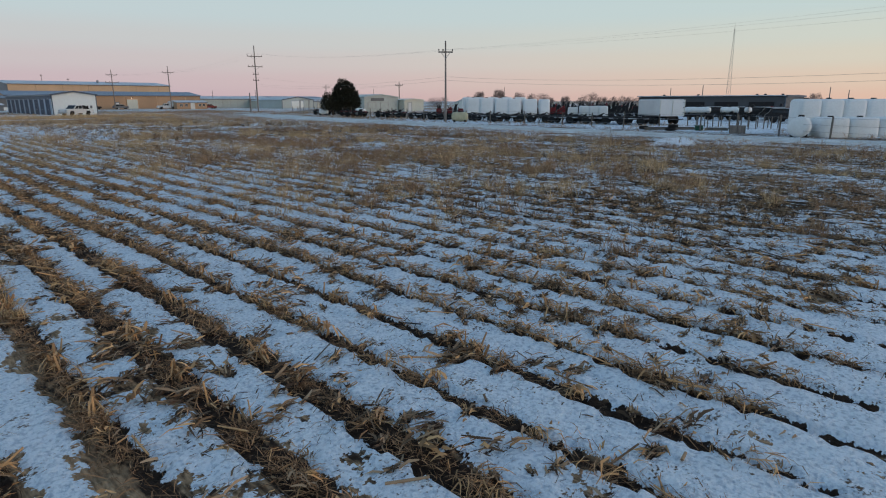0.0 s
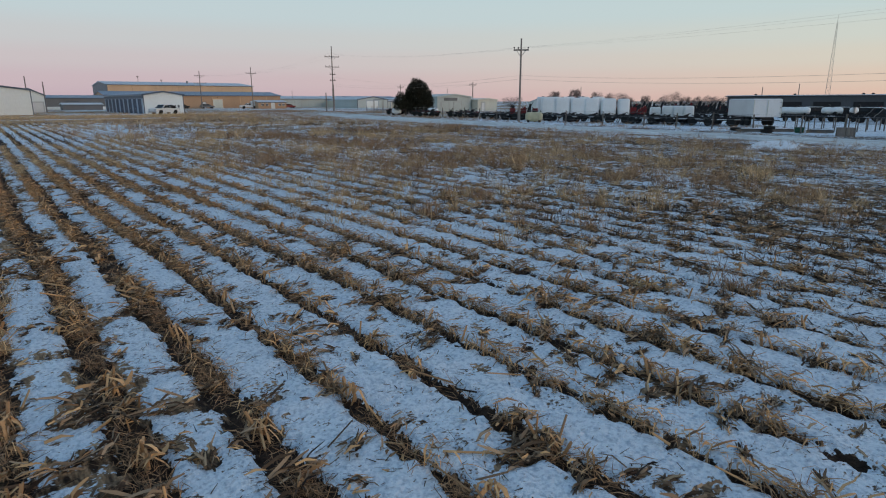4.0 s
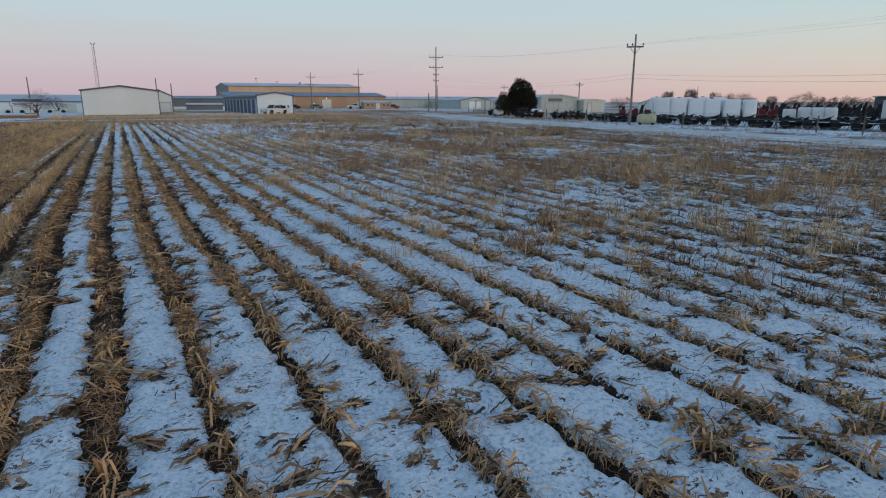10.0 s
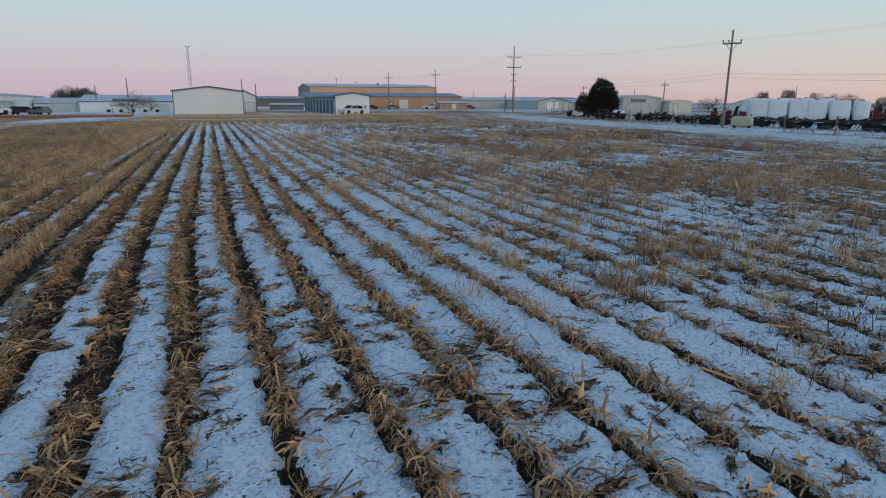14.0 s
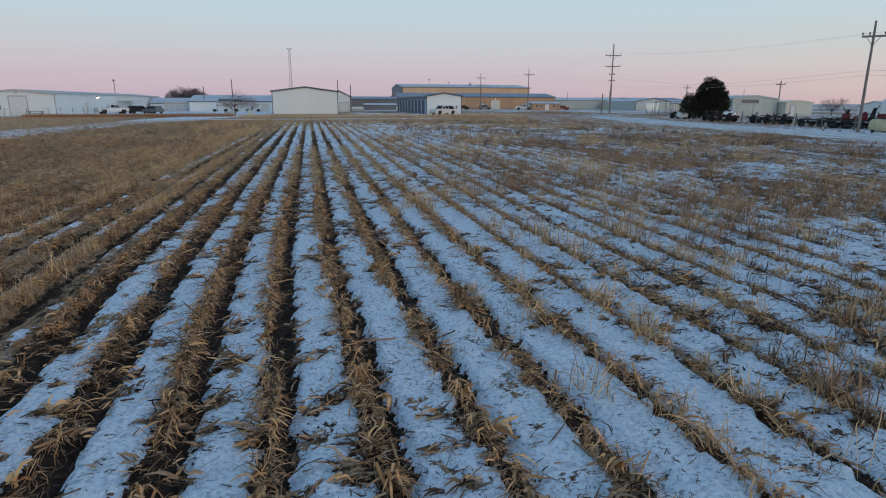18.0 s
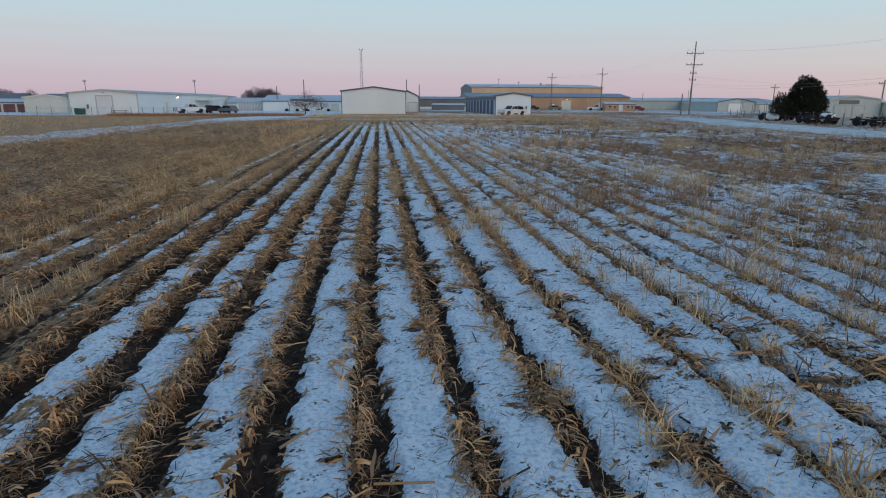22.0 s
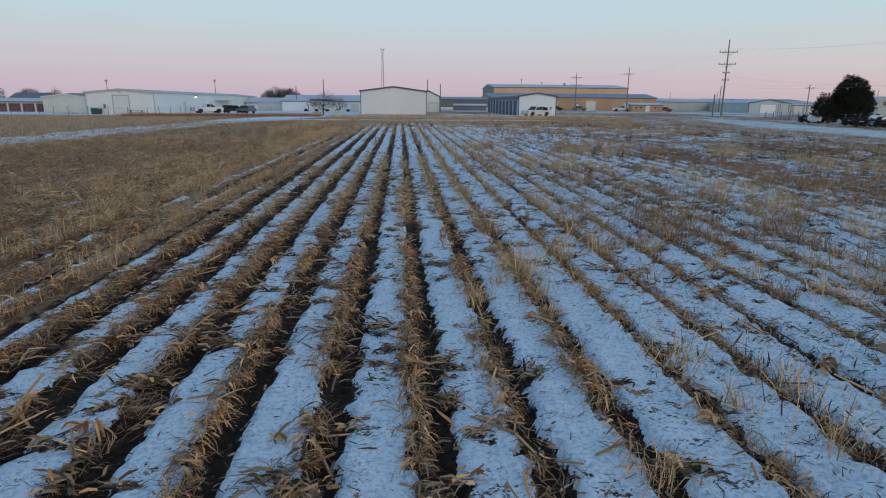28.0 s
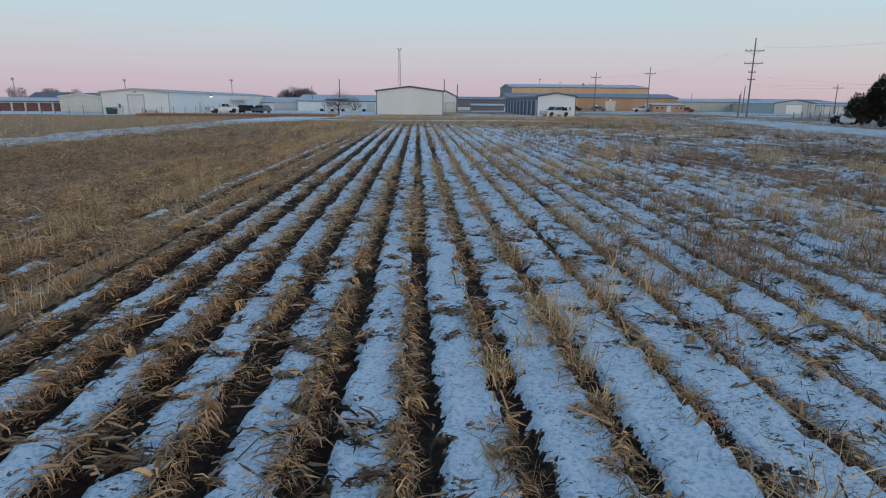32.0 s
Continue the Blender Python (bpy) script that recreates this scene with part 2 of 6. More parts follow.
def ground_material():
    """Snow over dark soil and straw; the sheet's own 'snow' and 'straw' layers say how much lies where."""
    m = bpy.data.materials.new("field_ground")
    m.use_nodes = True
    nt = m.node_tree
    n, link = nt.nodes.new, nt.links.new
    b = nt.nodes["Principled BSDF"]
    b.inputs["Specular IOR Level"].default_value = 0.2
    b.inputs["Roughness"].default_value = 0.85
    coord = n("ShaderNodeTexCoord")

    def noise_tex(scale, detail=4, stretch=(1, 1, 1), turn=0.0):
        mp = n("ShaderNodeMapping")
        mp.inputs["Scale"].default_value = stretch
        mp.inputs["Rotation"].default_value = (0, 0, turn)
        link(coord.outputs["Object"], mp.inputs[0])
        t = n("ShaderNodeTexNoise")
        t.inputs["Scale"].default_value, t.inputs["Detail"].default_value = scale, detail
        link(mp.outputs[0], t.inputs["Vector"])
        return t.outputs[0]

    def ramp(src, p0, c0, p1, c1):
        r = n("ShaderNodeValToRGB")
        r.color_ramp.elements[0].position, r.color_ramp.elements[0].color = p0, (*c0, 1)
        r.color_ramp.elements[1].position, r.color_ramp.elements[1].color = p1, (*c1, 1)
        link(src, r.inputs[0])
        return r.outputs[0]

    def edge(attr, noise_out, amount, lo, hi):
        a = n("ShaderNodeAttribute")
        a.attribute_name = attr
        k = n("ShaderNodeMath")
        k.operation = "MULTIPLY_ADD"
        k.inputs[1].default_value = amount
        link(noise_out, k.inputs[0])
        off = n("ShaderNodeMath")
        off.operation = "SUBTRACT"
        off.inputs[1].default_value = amount * 0.5
        link(a.outputs["Fac"], off.inputs[0])
        link(off.outputs[0], k.inputs[2])
        mr = n("ShaderNodeMapRange")
        mr.interpolation_type = "SMOOTHSTEP"
        mr.inputs[1].default_value, mr.inputs[2].default_value = lo, hi
        link(k.outputs[0], mr.inputs[0])
        return mr.outputs[0]

    def mix(f, a, c):
        x = n("ShaderNodeMixRGB")
        link(f, x.inputs[0])
        link(a, x.inputs[1])
        link(c, x.inputs[2])
        return x.outputs[0]

    soil = ramp(noise_tex(14, 6), 0.3, (0.017, 0.010, 0.007), 0.75, (0.075, 0.043, 0.027))
    fibre = noise_tex(30, 5, (1, 0.22, 1), 0.5)
    straw = ramp(fibre, 0.30, (0.13, 0.078, 0.044), 0.70, (0.62, 0.41, 0.24))
    def weigh(src, k, more=None):
        m_ = n("ShaderNodeMath")
        m_.operation = "MULTIPLY_ADD" if more else "MULTIPLY"
        m_.inputs[1].default_value = k
        link(src, m_.inputs[0])
        if more:
            link(more, m_.inputs[2])
        return m_
    # blue-grey to white mottling: shading of small lumps and hollows put into snow colour
    clean = ramp(noise_tex(26, 8), 0.30, (0.49, 0.57, 0.655), 0.53, (0.86, 0.925, 0.98))
    dirt = ramp(noise_tex(60, 3), 0.2, (0.05, 0.034, 0.024), 0.8, (0.22, 0.14, 0.08))
    speck = n("ShaderNodeMapRange")
    speck.interpolation_type = "SMOOTHSTEP"
    speck.inputs[1].default_value, speck.inputs[2].default_value = 0.625, 0.69
    link(weigh(noise_tex(40, 5, (0.7, 1, 1)), 0.45, weigh(noise_tex(6, 3, (0.7, 1, 1)), 0.35, weigh(noise_tex(1.6, 3), 0.30).outputs[0]).outputs[0]).outputs[0], speck.inputs[0])
    snow = mix(speck.outputs[0], clean, dirt)
    low = mix(edge("straw", noise_tex(18, 5, (1, 0.3, 1), 0.4), 0.9, 0.40, 0.62), soil, straw)
    both = weigh(noise_tex(30, 3, (0.85, 1, 1)), 0.34, weigh(noise_tex(9, 4, (0.85, 1, 1)), 0.42, weigh(noise_tex(2.6, 3), 0.24).outputs[0]).outputs[0])
    col = mix(edge("snow", both.outputs[0], 2.9, 0.42, 0.50), low, snow)
    link(col, b.inputs["Base Color"])
    bn = n("ShaderNodeBump")
    bn.inputs["Strength"].default_value, bn.inputs["Distance"].default_value = 1.0, 0.075
    link(weigh(noise_tex(15, 9), 0.7, weigh(noise_tex(38, 4), 0.45).outputs[0]).outputs[0], bn.inputs["Height"])
    link(bn.outputs[0], b.inputs["Normal"])
    return m


FIELD = ground_material()


# ---------------------------------------------------------------- mesh helpers
def mesh_from(name, verts, faces, mat, smooth=False):
    me = bpy.data.meshes.new(name)
    me.from_pydata(verts, [], faces)
    me.materials.append(mat)
    if smooth:
        me.polygons.foreach_set("use_smooth", [True] * len(me.polygons))
    me.update()
    return me


def part(name, bm, mat, parent=None, label=""):
    """One bmesh as one mesh object under a thing or a part."""
    me = bpy.data.meshes.new(name)
    bmesh.ops.recalc_face_normals(bm, faces=bm.faces)
    bm.to_mesh(me)
    bm.free()
    me.materials.append(mat)
    ob = new(name, me)
    if parent:
        ob.parent = parent
    if label:
        tagged(ob, label)
    return ob


def thing(name, label, category, m=None, group="", kind=""):
    ob = new(name)
    ob.empty_display_size = 0.3
    if m is not None:
        ob.matrix_world = m
    return tagged(ob, label, category, group, kind)


def add_box(bm, lo, hi, bevel=0.0):
    c = [(a + b) / 2 for a, b in zip(lo, hi)]
    s = [b - a for a, b in zip(lo, hi)]
    r = bmesh.ops.create_cube(bm, size=1, matrix=Matrix.Translation(c) @ Matrix.Diagonal((*s, 1)))
    if bevel:
        es = {e for v in r["verts"] for e in v.link_edges}
        bmesh.ops.bevel(bm, geom=list(es), offset=bevel, segments=1, affect="EDGES")
    return bm


def box(lo, hi, bevel=0.0):
    return add_box(bmesh.new(), lo, hi, bevel)


def add_rod(bm, a, b, r0, r1=None, seg=8):
    a, b = Vector(a), Vector(b)
    d = b - a
    turn = d.to_track_quat("Z", "Y").to_matrix().to_4x4()
    bmesh.ops.create_cone(bm, cap_ends=True, segments=seg, radius1=r0, radius2=r0 if r1 is None else r1, depth=d.length,
                          matrix=Matrix.Translation((a + b) / 2) @ turn)
    return bm


def rod(a, b, r0, r1=None, seg=8):
    return add_rod(bmesh.new(), a, b, r0, r1, seg)


def prism(outline, axis, lo, hi, bevel=0.0):
    """An outline of 2D points drawn out along an axis ('x' or 'y') from lo to hi."""
    bm = bmesh.new()
    put = (lambda p, s: (s, p[0], p[1])) if axis == "x" else (lambda p, s: (p[0], s, p[1]))
    a = [bm.verts.new(put(p, lo)) for p in outline]
    b = [bm.verts.new(put(p, hi)) for p in outline]
    bm.faces.new(a)
    bm.faces.new(b[::-1])
    for i in range(len(a)):
        j = (i + 1) % len(a)
        bm.faces.new((a[i], b[i], b[j], a[j]))
    if bevel:
        bmesh.ops.bevel(bm, geom=list(bm.edges), offset=bevel, segments=2, affect="EDGES")
    return bm


def lathe(profile, seg=20, m=None):
    """A profile of (radius, height) turned round the z axis."""
    bm = bmesh.new()
    rings = [[bm.verts.new((r * math.cos(2 * math.pi * k / seg), r * math.sin(2 * math.pi * k / seg), z)) for k in range(seg)] for r, z in profile]
    for a, b in zip(rings, rings[1:]):
        for k in range(seg):
            bm.faces.new((a[k], a[(k + 1) % seg], b[(k + 1) % seg], b[k]))
    bm.faces.new(rings[0][::-1])
    bm.faces.new(rings[-1])
    for f in bm.faces:
        f.smooth = True
    if m is not None:
        bm.transform(m)
    return bm


# ---------------------------------------------------------------- field
ROW0, PITCH = 0.98, 0.762
rng = np.random.default_rng(7)


def lattice_noise(x, y, seed):
    """Smooth value noise on the unit grid."""
    xi, yi = np.floor(x).astype(np.int64), np.floor(y).astype(np.int64)
    fx, fy = x - xi, y - yi
    fx, fy = fx * fx * (3 - 2 * fx), fy * fy * (3 - 2 * fy)

    def h(a, b):
        v = (a * 374761393 + b * 668265263 + seed * 974634777) & 0xFFFFFFFF
        v = ((v ^ (v >> 13)) * 1274126177) & 0xFFFFFFFF
        return ((v ^ (v >> 16)) & 0xFFFF) / 65535.0

    return (h(xi, yi) * (1 - fx) + h(xi + 1, yi) * fx) * (1 - fy) + (h(xi, yi + 1) * (1 - fx) + h(xi + 1, yi + 1) * fx) * fy


def fractal(x, y, seed, octaves=4):
    total, amp, norm = 0, 1.0, 0.0
    for o in range(octaves):
        total = total + amp * lattice_noise(x * 2**o, y * 2**o, seed + o * 17)
        norm += amp
        amp *= 0.5
    return total / norm


def smooth(a, b, x):
    t = np.clip((x - a) / (b - a), 0, 1)
    return t * t * (3 - 2 * t)


def row_shift(y):
    """The rows bend a little along the field."""
    return -0.18 * smooth(10.0, 18.0, y)


FIELD_END, ROAD_IN, ROAD_OUT = 92.0, 35.0, 50.0


def side_of(y):
    """On which side of its furrow the stubble of a row stands."""
    return 0.04 - 0.17 * smooth(8.0, 15.0, y)


def rut_gap(x, y):
    """Distance from the middle of the bare wheel track."""
    return np.abs(x - 0.18 - 0.006 * (y - 37) + 0.10 * (fractal(y * 0.2, y * 0.0, 33) - 0.5))


def cover(x, y):
    """How much snow and how much straw lies on the field at x, y (0 to 1)."""
    x, y = np.asarray(x, float), np.asarray(y, float)
    u = (x - ROW0 - row_shift(y)) / PITCH
    k = np.floor(u + 0.5)
    d = np.abs(u - k) * PITCH
    ds = (u - k) * PITCH
    half = np.interp(k, [0, 3, 6, 9, 14], [0.185, 0.170, 0.140, 0.085, 0.055])
    half = np.where(k >= 3, half * (0.34 + 0.66 * smooth(5, 15, y)), half)
    half = np.where(k < 3, half * (0.72 + 0.28 * smooth(7, 12, y)), half)
    half = half * (0.82 + 0.36 * lattice_noise(k * 7.3, y * 0.35, 3)) + 0.20 * (fractal(x * 9.0, y * 8.0, 5, 3) - 0.5)
    between = smooth(-0.035, 0.04, d - half)
    patch = fractal(x * 0.9, y * 0.45, 14, 5)
    blot = fractal(x * 3.1, y * 2.2, 15, 4)
    fine = fractal(x * 7.0, y * 4.5, 16, 3)
    # the left of the field is straw, its right is weedy and patchy
    left = smooth(3.0, 0.9, x + 1.2 * (fractal(x * 0.5, y * 0.25, 11) - 0.5))
    far_left = smooth(0.3, -1.6, x + 1.2 * (fractal(x * 0.4, y * 0.2, 12) - 0.5))
    weeds = smooth(8.5, 18.0, x - 0.22 * np.clip(y - 15, -12, 13) + 3 * (fractal(x * 0.3, y * 0.15, 13) - 0.5))
    snow = between * (1 - (0.46 + 0.20 * smooth(14, 28, y)) * smooth(0.50, 0.66, 0.5 * blot + 0.5 * fine))
    snow = snow * (1 - 0.72 * left * smooth(0.36, 0.56, 0.6 * blot + 0.4 * fine)) * (1 - 0.97 * far_left * smooth(0.22, 0.36, patch))
    snow = snow * (1 - weeds) + weeds * (0.25 + 0.75 * between) * np.clip(0.47 + 1.7 * (0.5 - 0.5 * patch - 0.5 * blot), 0, 1)
    snow = snow * (1 - 0.95 * smooth(1.9, 1.3, x) * smooth(10, 15, y))
    along = 0.6 * fractal(x * 1.1, y * 0.5, 18, 3) + 0.4 * blot + 0.16 * smooth(-3.5, 0.8, x) - 0.12 * smooth(12, 34, y)
    thread = smooth(0.25, 0.32, d + 0.16 * (fine - 0.5) + 0.10 * (blot - 0.5)) * smooth(0.57, 0.66, along) * smooth(-8.0, -4.0, x) * smooth(2.0, 1.0, x)
    snow = np.maximum(snow, 0.85 * thread)
    end = smooth(FIELD_END - 22, FIELD_END, y + 6 * (patch - 0.5))
    snow = snow * (1 - 0.6 * smooth(45, 80, y) * smooth(0.47, 0.55, 0.6 * patch + 0.4 * blot)) * (1 - 0.7 * end)
    straw = np.clip(0.24 + 0.24 * between + 0.5 * (blot - 0.5) + 0.10 * left + 0.35 * end + 0.02 * weeds + 0.22 * smooth(40, 70, y), 0, 1)
    # left of the snowy rows the straw lies on one bank of each furrow and the other is bare soil, whose dark band also
    # paints in the bank's shadow
    straw = np.clip(straw + smooth(1.6, 0.4, x) * (0.32 * smooth(0.24, 0.10, np.abs(ds + 0.10)) + 0.10 - 0.40 * smooth(0.14, 0.05, np.abs(ds - 0.10)) * smooth(45, 25, y) + 0.06 * smooth(18, 32, y) + 0.8 * (fine - 0.5)), 0, 1)
    # an empty wheel track left of the snowy rows
    rut = smooth(0.30, 0.16, rut_gap(x, y)) * smooth(27, 32, y) * smooth(62, 54, y)
    straw = straw * (1 - rut)
    snow = np.maximum(snow * (1 - rut), 0.75 * smooth(0.07, 0.03, np.abs(rut_gap(x, y) - 0.37)) * smooth(27, 32, y) * smooth(62, 54, y) * smooth(0.40, 0.5, blot))
    # verge and yard beyond the field: thin snow, brown grass
    out = smooth(ROAD_IN - 4, ROAD_IN, x + 4 * (patch - 0.5))
    lot = smooth(FIELD_END + 14, FIELD_END + 26, y + 8 * (patch - 0.5))
    broad = fractal(x * 0.10, y * 0.10, 21)
    lot_snow = 0.39 + 0.9 * (broad - 0.48) + 0.3 * smooth(4, -14, x)
    snow = snow * (1 - out) + out * (0.35 + 0.35 * smooth(47, 53, x) * smooth(70, 50, y) + 0.7 * (patch - 0.46))
    snow = snow * (1 - lot) + lot * lot_snow
    # a drifted track across the left of the field
    track_x = -18.6 + 0.05 * (y - 52) + 0.13 * np.maximum(0, y - 84) + 2.0 * (fractal(y * 0.05, y * 0.0, 31) - 0.5)
    track = smooth(3.6, 1.6, np.abs(x - track_x) / (1 + 0.8 * smooth(78, 92, y)) + 4.5 * (patch - 0.5) + 3.0 * (blot - 0.5)) * smooth(20, 40, y)
    snow = np.maximum(snow, track * 0.85)
    beyond = smooth(track_x - 2, track_x - 5, x) * (1 - lot)
    snow = snow * (1 - beyond)
    straw = np.maximum(straw, beyond * 0.85)
    strip = smooth(2.2, 0.8, np.abs(y - FIELD_END - 5.5 - 0.05 * x) + 3.0 * (patch - 0.5) + 2.0 * (blot - 0.5)) * smooth(-16, -8, x) * smooth(30, 22, x)
    snow = np.maximum(snow, 0.85 * strip)
    drift = smooth(1.1, 0.8, np.hypot((x - 35.4) / 3.6, (y - 16.0 - 0.12 * (x - 35.4)) / 1.3))
    snow = np.maximum(snow, 1.3 * drift)
    return np.clip(snow, 0, 1.3), straw, np.where((out < 1) & (lot < 1), between * (1 - out) * (1 - lot), 0)


def spread(parts):
    """Grid lines: (from, to, step at the start, step at the end) stretches."""
    line = []
    for a, b, s0, s1 in parts:
        p = a
        while p < b:
            line.append(p)
            p += s0 + (s1 - s0) * (p - a) / (b - a)
    line.append(parts[-1][1])
    return np.array(line)


# crumpled leaf tangles that lie on the snow: place, direction, size
n = 3300
TX, TY = rng.uniform(1.2, 19.0, n), rng.uniform(1.5, 36.0, n)
keep = 0.6 * fractal(TX * 0.5, TY * 0.4, 27) + 0.12 * smooth(14, 5, TY) + 0.10 * smooth(8, 4, TY) * smooth(4, 6, TX) + rng.normal(0, 0.06, n) > 0.30
TX, TY = TX[keep], TY[keep]
TA = rng.normal(0.30, 0.45, len(TX))
TS = rng.gamma(2.4, 0.36, len(TX)).clip(0.3, 2.0)


def melt(xs, ys, snow):
    """Snow is thin or gone round each tangle."""
    for x, y, a, size in zip(TX, TY, TA, TS):
        i0, i1 = np.searchsorted(xs, (x - 0.3 * size, x + 0.3 * size))
        j0, j1 = np.searchsorted(ys, (y - 0.3 * size, y + 0.3 * size))
        dx, dy = np.meshgrid(xs[i0:i1] - x, ys[j0:j1] - y)
        p, q = dx * math.cos(a) + dy * math.sin(a), dy * math.cos(a) - dx * math.sin(a)
        snow[j0:j1, i0:i1] *= 1 - 0.80 * np.exp(-(p / (0.13 * size)) ** 2 - (q / (0.055 * size)) ** 2)


def build_ground():
    xs = spread([(-3000, -80, 800, 12), (-80, -20, 10, 0.4), (-20, -3, 0.35, 0.10), (-3, 10, 0.058, 0.058), (10, 36, 0.07, 0.30), (36, 120, 0.4, 5), (120, 3000, 10, 800)])
    ys = spread([(-3000, -30, 800, 10), (-30, 0.5, 8, 0.2), (0.5, 22, 0.078, 0.078), (22, 40, 0.085, 0.18), (40, 96, 0.18, 0.8), (96, 140, 0.8, 1.8), (140, 260, 2, 10), (260, 3000, 20, 800)])
    x, y = np.meshgrid(xs, ys)
    shape = x.shape
    x, y = x.ravel(), y.ravel()
    snow, straw, between = cover(x, y)
    melt(xs, ys, snow.reshape(shape))
    near = smooth(110, 60, np.hypot(x - 8, y - 18))
    clod = fractal(x * 9, y * 9, 41, 3) - 0.5
    swell = fractal(x * 1.3, y * 0.8, 43, 3) - 0.5
    lumps = fractal(x * 7.5, y * 6.5, 44, 2) - 0.5
    u = (x - ROW0 - row_shift(y)) / PITCH
    ds = (u - np.floor(u + 0.5)) * PITCH
    inside = (x < 36) & (y < FIELD_END)
    furrow = np.where(inside, 1 - between, 0)
    bank = np.where(inside, np.exp(-((ds - side_of(y)) / 0.07) ** 2), 0)
    ditch = np.where(inside, np.exp(-((ds - side_of(y) - 0.17) / 0.06) ** 2), 0) * smooth(12, 4, x) * smooth(6, 12, y)
    worn = smooth(0.32, 0.12, rut_gap(x, y)) * smooth(27, 32, y) * smooth(62, 54, y)
    z = -0.11 * worn + near * (0.045 * np.clip(snow, 0, 1) * between - 0.045 * furrow + 0.03 * bank - 0.045 * ditch + 0.045 * clod * (1 - 0.5 * np.clip(snow, 0, 1)) + 0.012 * swell + 0.035 * lumps * (0.3 + 0.7 * snow) - 0.03)
    nx, ny = len(xs), len(ys)
    i = (np.arange(ny - 1)[:, None] * nx + np.arange(nx - 1)[None, :]).ravel()
    quads = np.stack([i, i + 1, i + nx + 1, i + nx], 1)
    me = bpy.data.meshes.new("ground")
    me.vertices.add(len(x))
    me.vertices.foreach_set("co", np.stack([x, y, z], 1).ravel())
    me.loops.add(quads.size)
    me.loops.foreach_set("vertex_index", quads.ravel())
    me.polygons.add(len(quads))
    me.polygons.foreach_set("loop_start", np.arange(0, quads.size, 4))
    me.polygons.foreach_set("use_smooth", np.ones(len(quads), bool))
    for name, data in (("snow", snow), ("straw", straw)):
        a = me.attributes.new(name, "FLOAT", "POINT")
        a.data.foreach_set("value", data.astype(np.float32))
    me.materials.append(FIELD)
    me.update()
    return tagged(new("ground", me), "harvested corn field with thin snow between dark soil rows", "ground", kind="structure")


build_ground()


def strips(base, azimuth, rise, bend, length, width, segs=3, twist=0.0, wobble=0.35, floor=-0.04):
    """Many curved ribbons at once: leaves, husks, blades. Returns vertices and quads."""
    n = len(base)
    steps = segs + 1
    pts = np.zeros((n, steps, 3))
    side = np.zeros((n, steps, 3))
    pts[:, 0] = base
    ang, az, tw = rise.copy(), azimuth.copy(), twist + np.zeros(n)
    for s in range(steps):
        if s:
            l = length / segs
            pts[:, s, 0] = pts[:, s - 1, 0] + np.cos(az) * np.cos(ang) * l
            pts[:, s, 1] = pts[:, s - 1, 1] + np.sin(az) * np.cos(ang) * l
            pts[:, s, 2] = np.maximum(pts[:, s - 1, 2] + np.sin(ang) * l, floor)
            ang = ang + bend / segs * rng.uniform(0.4, 1.6, n)
            az = az + rng.normal(0, wobble, n)
            tw = tw + rng.normal(0, wobble, n)
        side[:, s] = np.stack([-np.sin(az) * np.cos(tw), np.cos(az) * np.cos(tw), np.sin(tw)], 1)
    taper = np.interp(np.linspace(0, 1, steps), [0, 0.35, 1], [0.7, 1.0, 0.35])
    off = side * (width[:, None, None] * 0.5 * taper[None, :, None])
    v = np.stack([pts - off, pts + off], 2).reshape(n, steps * 2, 3)
    q = np.array([[2 * s, 2 * s + 1, 2 * s + 3, 2 * s + 2] for s in range(segs)])
    f = (np.arange(n)[:, None, None] * steps * 2 + q[None]).reshape(-1, 4)
    return v.reshape(-1, 3), f


def sticks(a, b, r, seg=5):
    """Many straight round stems at once, from a to b."""
    n = len(a)
    d = b - a
    d /= np.linalg.norm(d, axis=1)[:, None]
    ref = np.where(np.abs(d[:, 2:3]) > 0.8, [[1.0, 0, 0]], [[0, 0, 1.0]])
    u = np.cross(d, ref)
    u /= np.linalg.norm(u, axis=1)[:, None]
    w = np.cross(d, u)
    ang = np.arange(seg) * 2 * np.pi / seg
    ring = u[:, None, :] * np.cos(ang)[None, :, None] + w[:, None, :] * np.sin(ang)[None, :, None]
    v = np.concatenate([a[:, None] + ring * r[:, None, None], b[:, None] + ring * (r * 0.85)[:, None, None]], 1)
    q = np.array([[k, (k + 1) % seg, seg + (k + 1) % seg, seg + k] for k in range(seg)])
    f = (np.arange(n)[:, None, None] * seg * 2 + q[None]).reshape(-1, 4)
    return v.reshape(-1, 3), f


def quad_mesh(name, pieces, mat):
    vs, fs, n = [], [], 0
    for v, f in pieces:
        vs.append(v)
        fs.append(f + n)
        n += len(v)
    v, f = np.concatenate(vs), np.concatenate(fs)
    me = bpy.data.meshes.new(name)
    me.vertices.add(len(v))
    me.vertices.foreach_set("co", v.ravel())
    me.loops.add(f.size)
    me.loops.foreach_set("vertex_index", f.ravel().astype(np.int32))
    me.polygons.add(len(f))
    me.polygons.foreach_set("loop_start", np.arange(0, f.size, 4))
    me.materials.append(mat)
    me.update(calc_edges=True)
    return me


def row_x(k, y):
    return ROW0 + PITCH * k + row_shift(y)


def clumpy(n, lo, hi, every):
    """n places along a row, gathered into tufts."""
    centres = np.arange(lo, hi, every)
    centres = centres + rng.uniform(-0.4, 0.4, len(centres)) * every
    weight = rng.gamma(0.8, 1.0, len(centres)) + 0.05
    pick = rng.choice(len(centres), n, p=weight / weight.sum())
    return centres[pick] + rng.normal(0, every * 0.2, n), pick


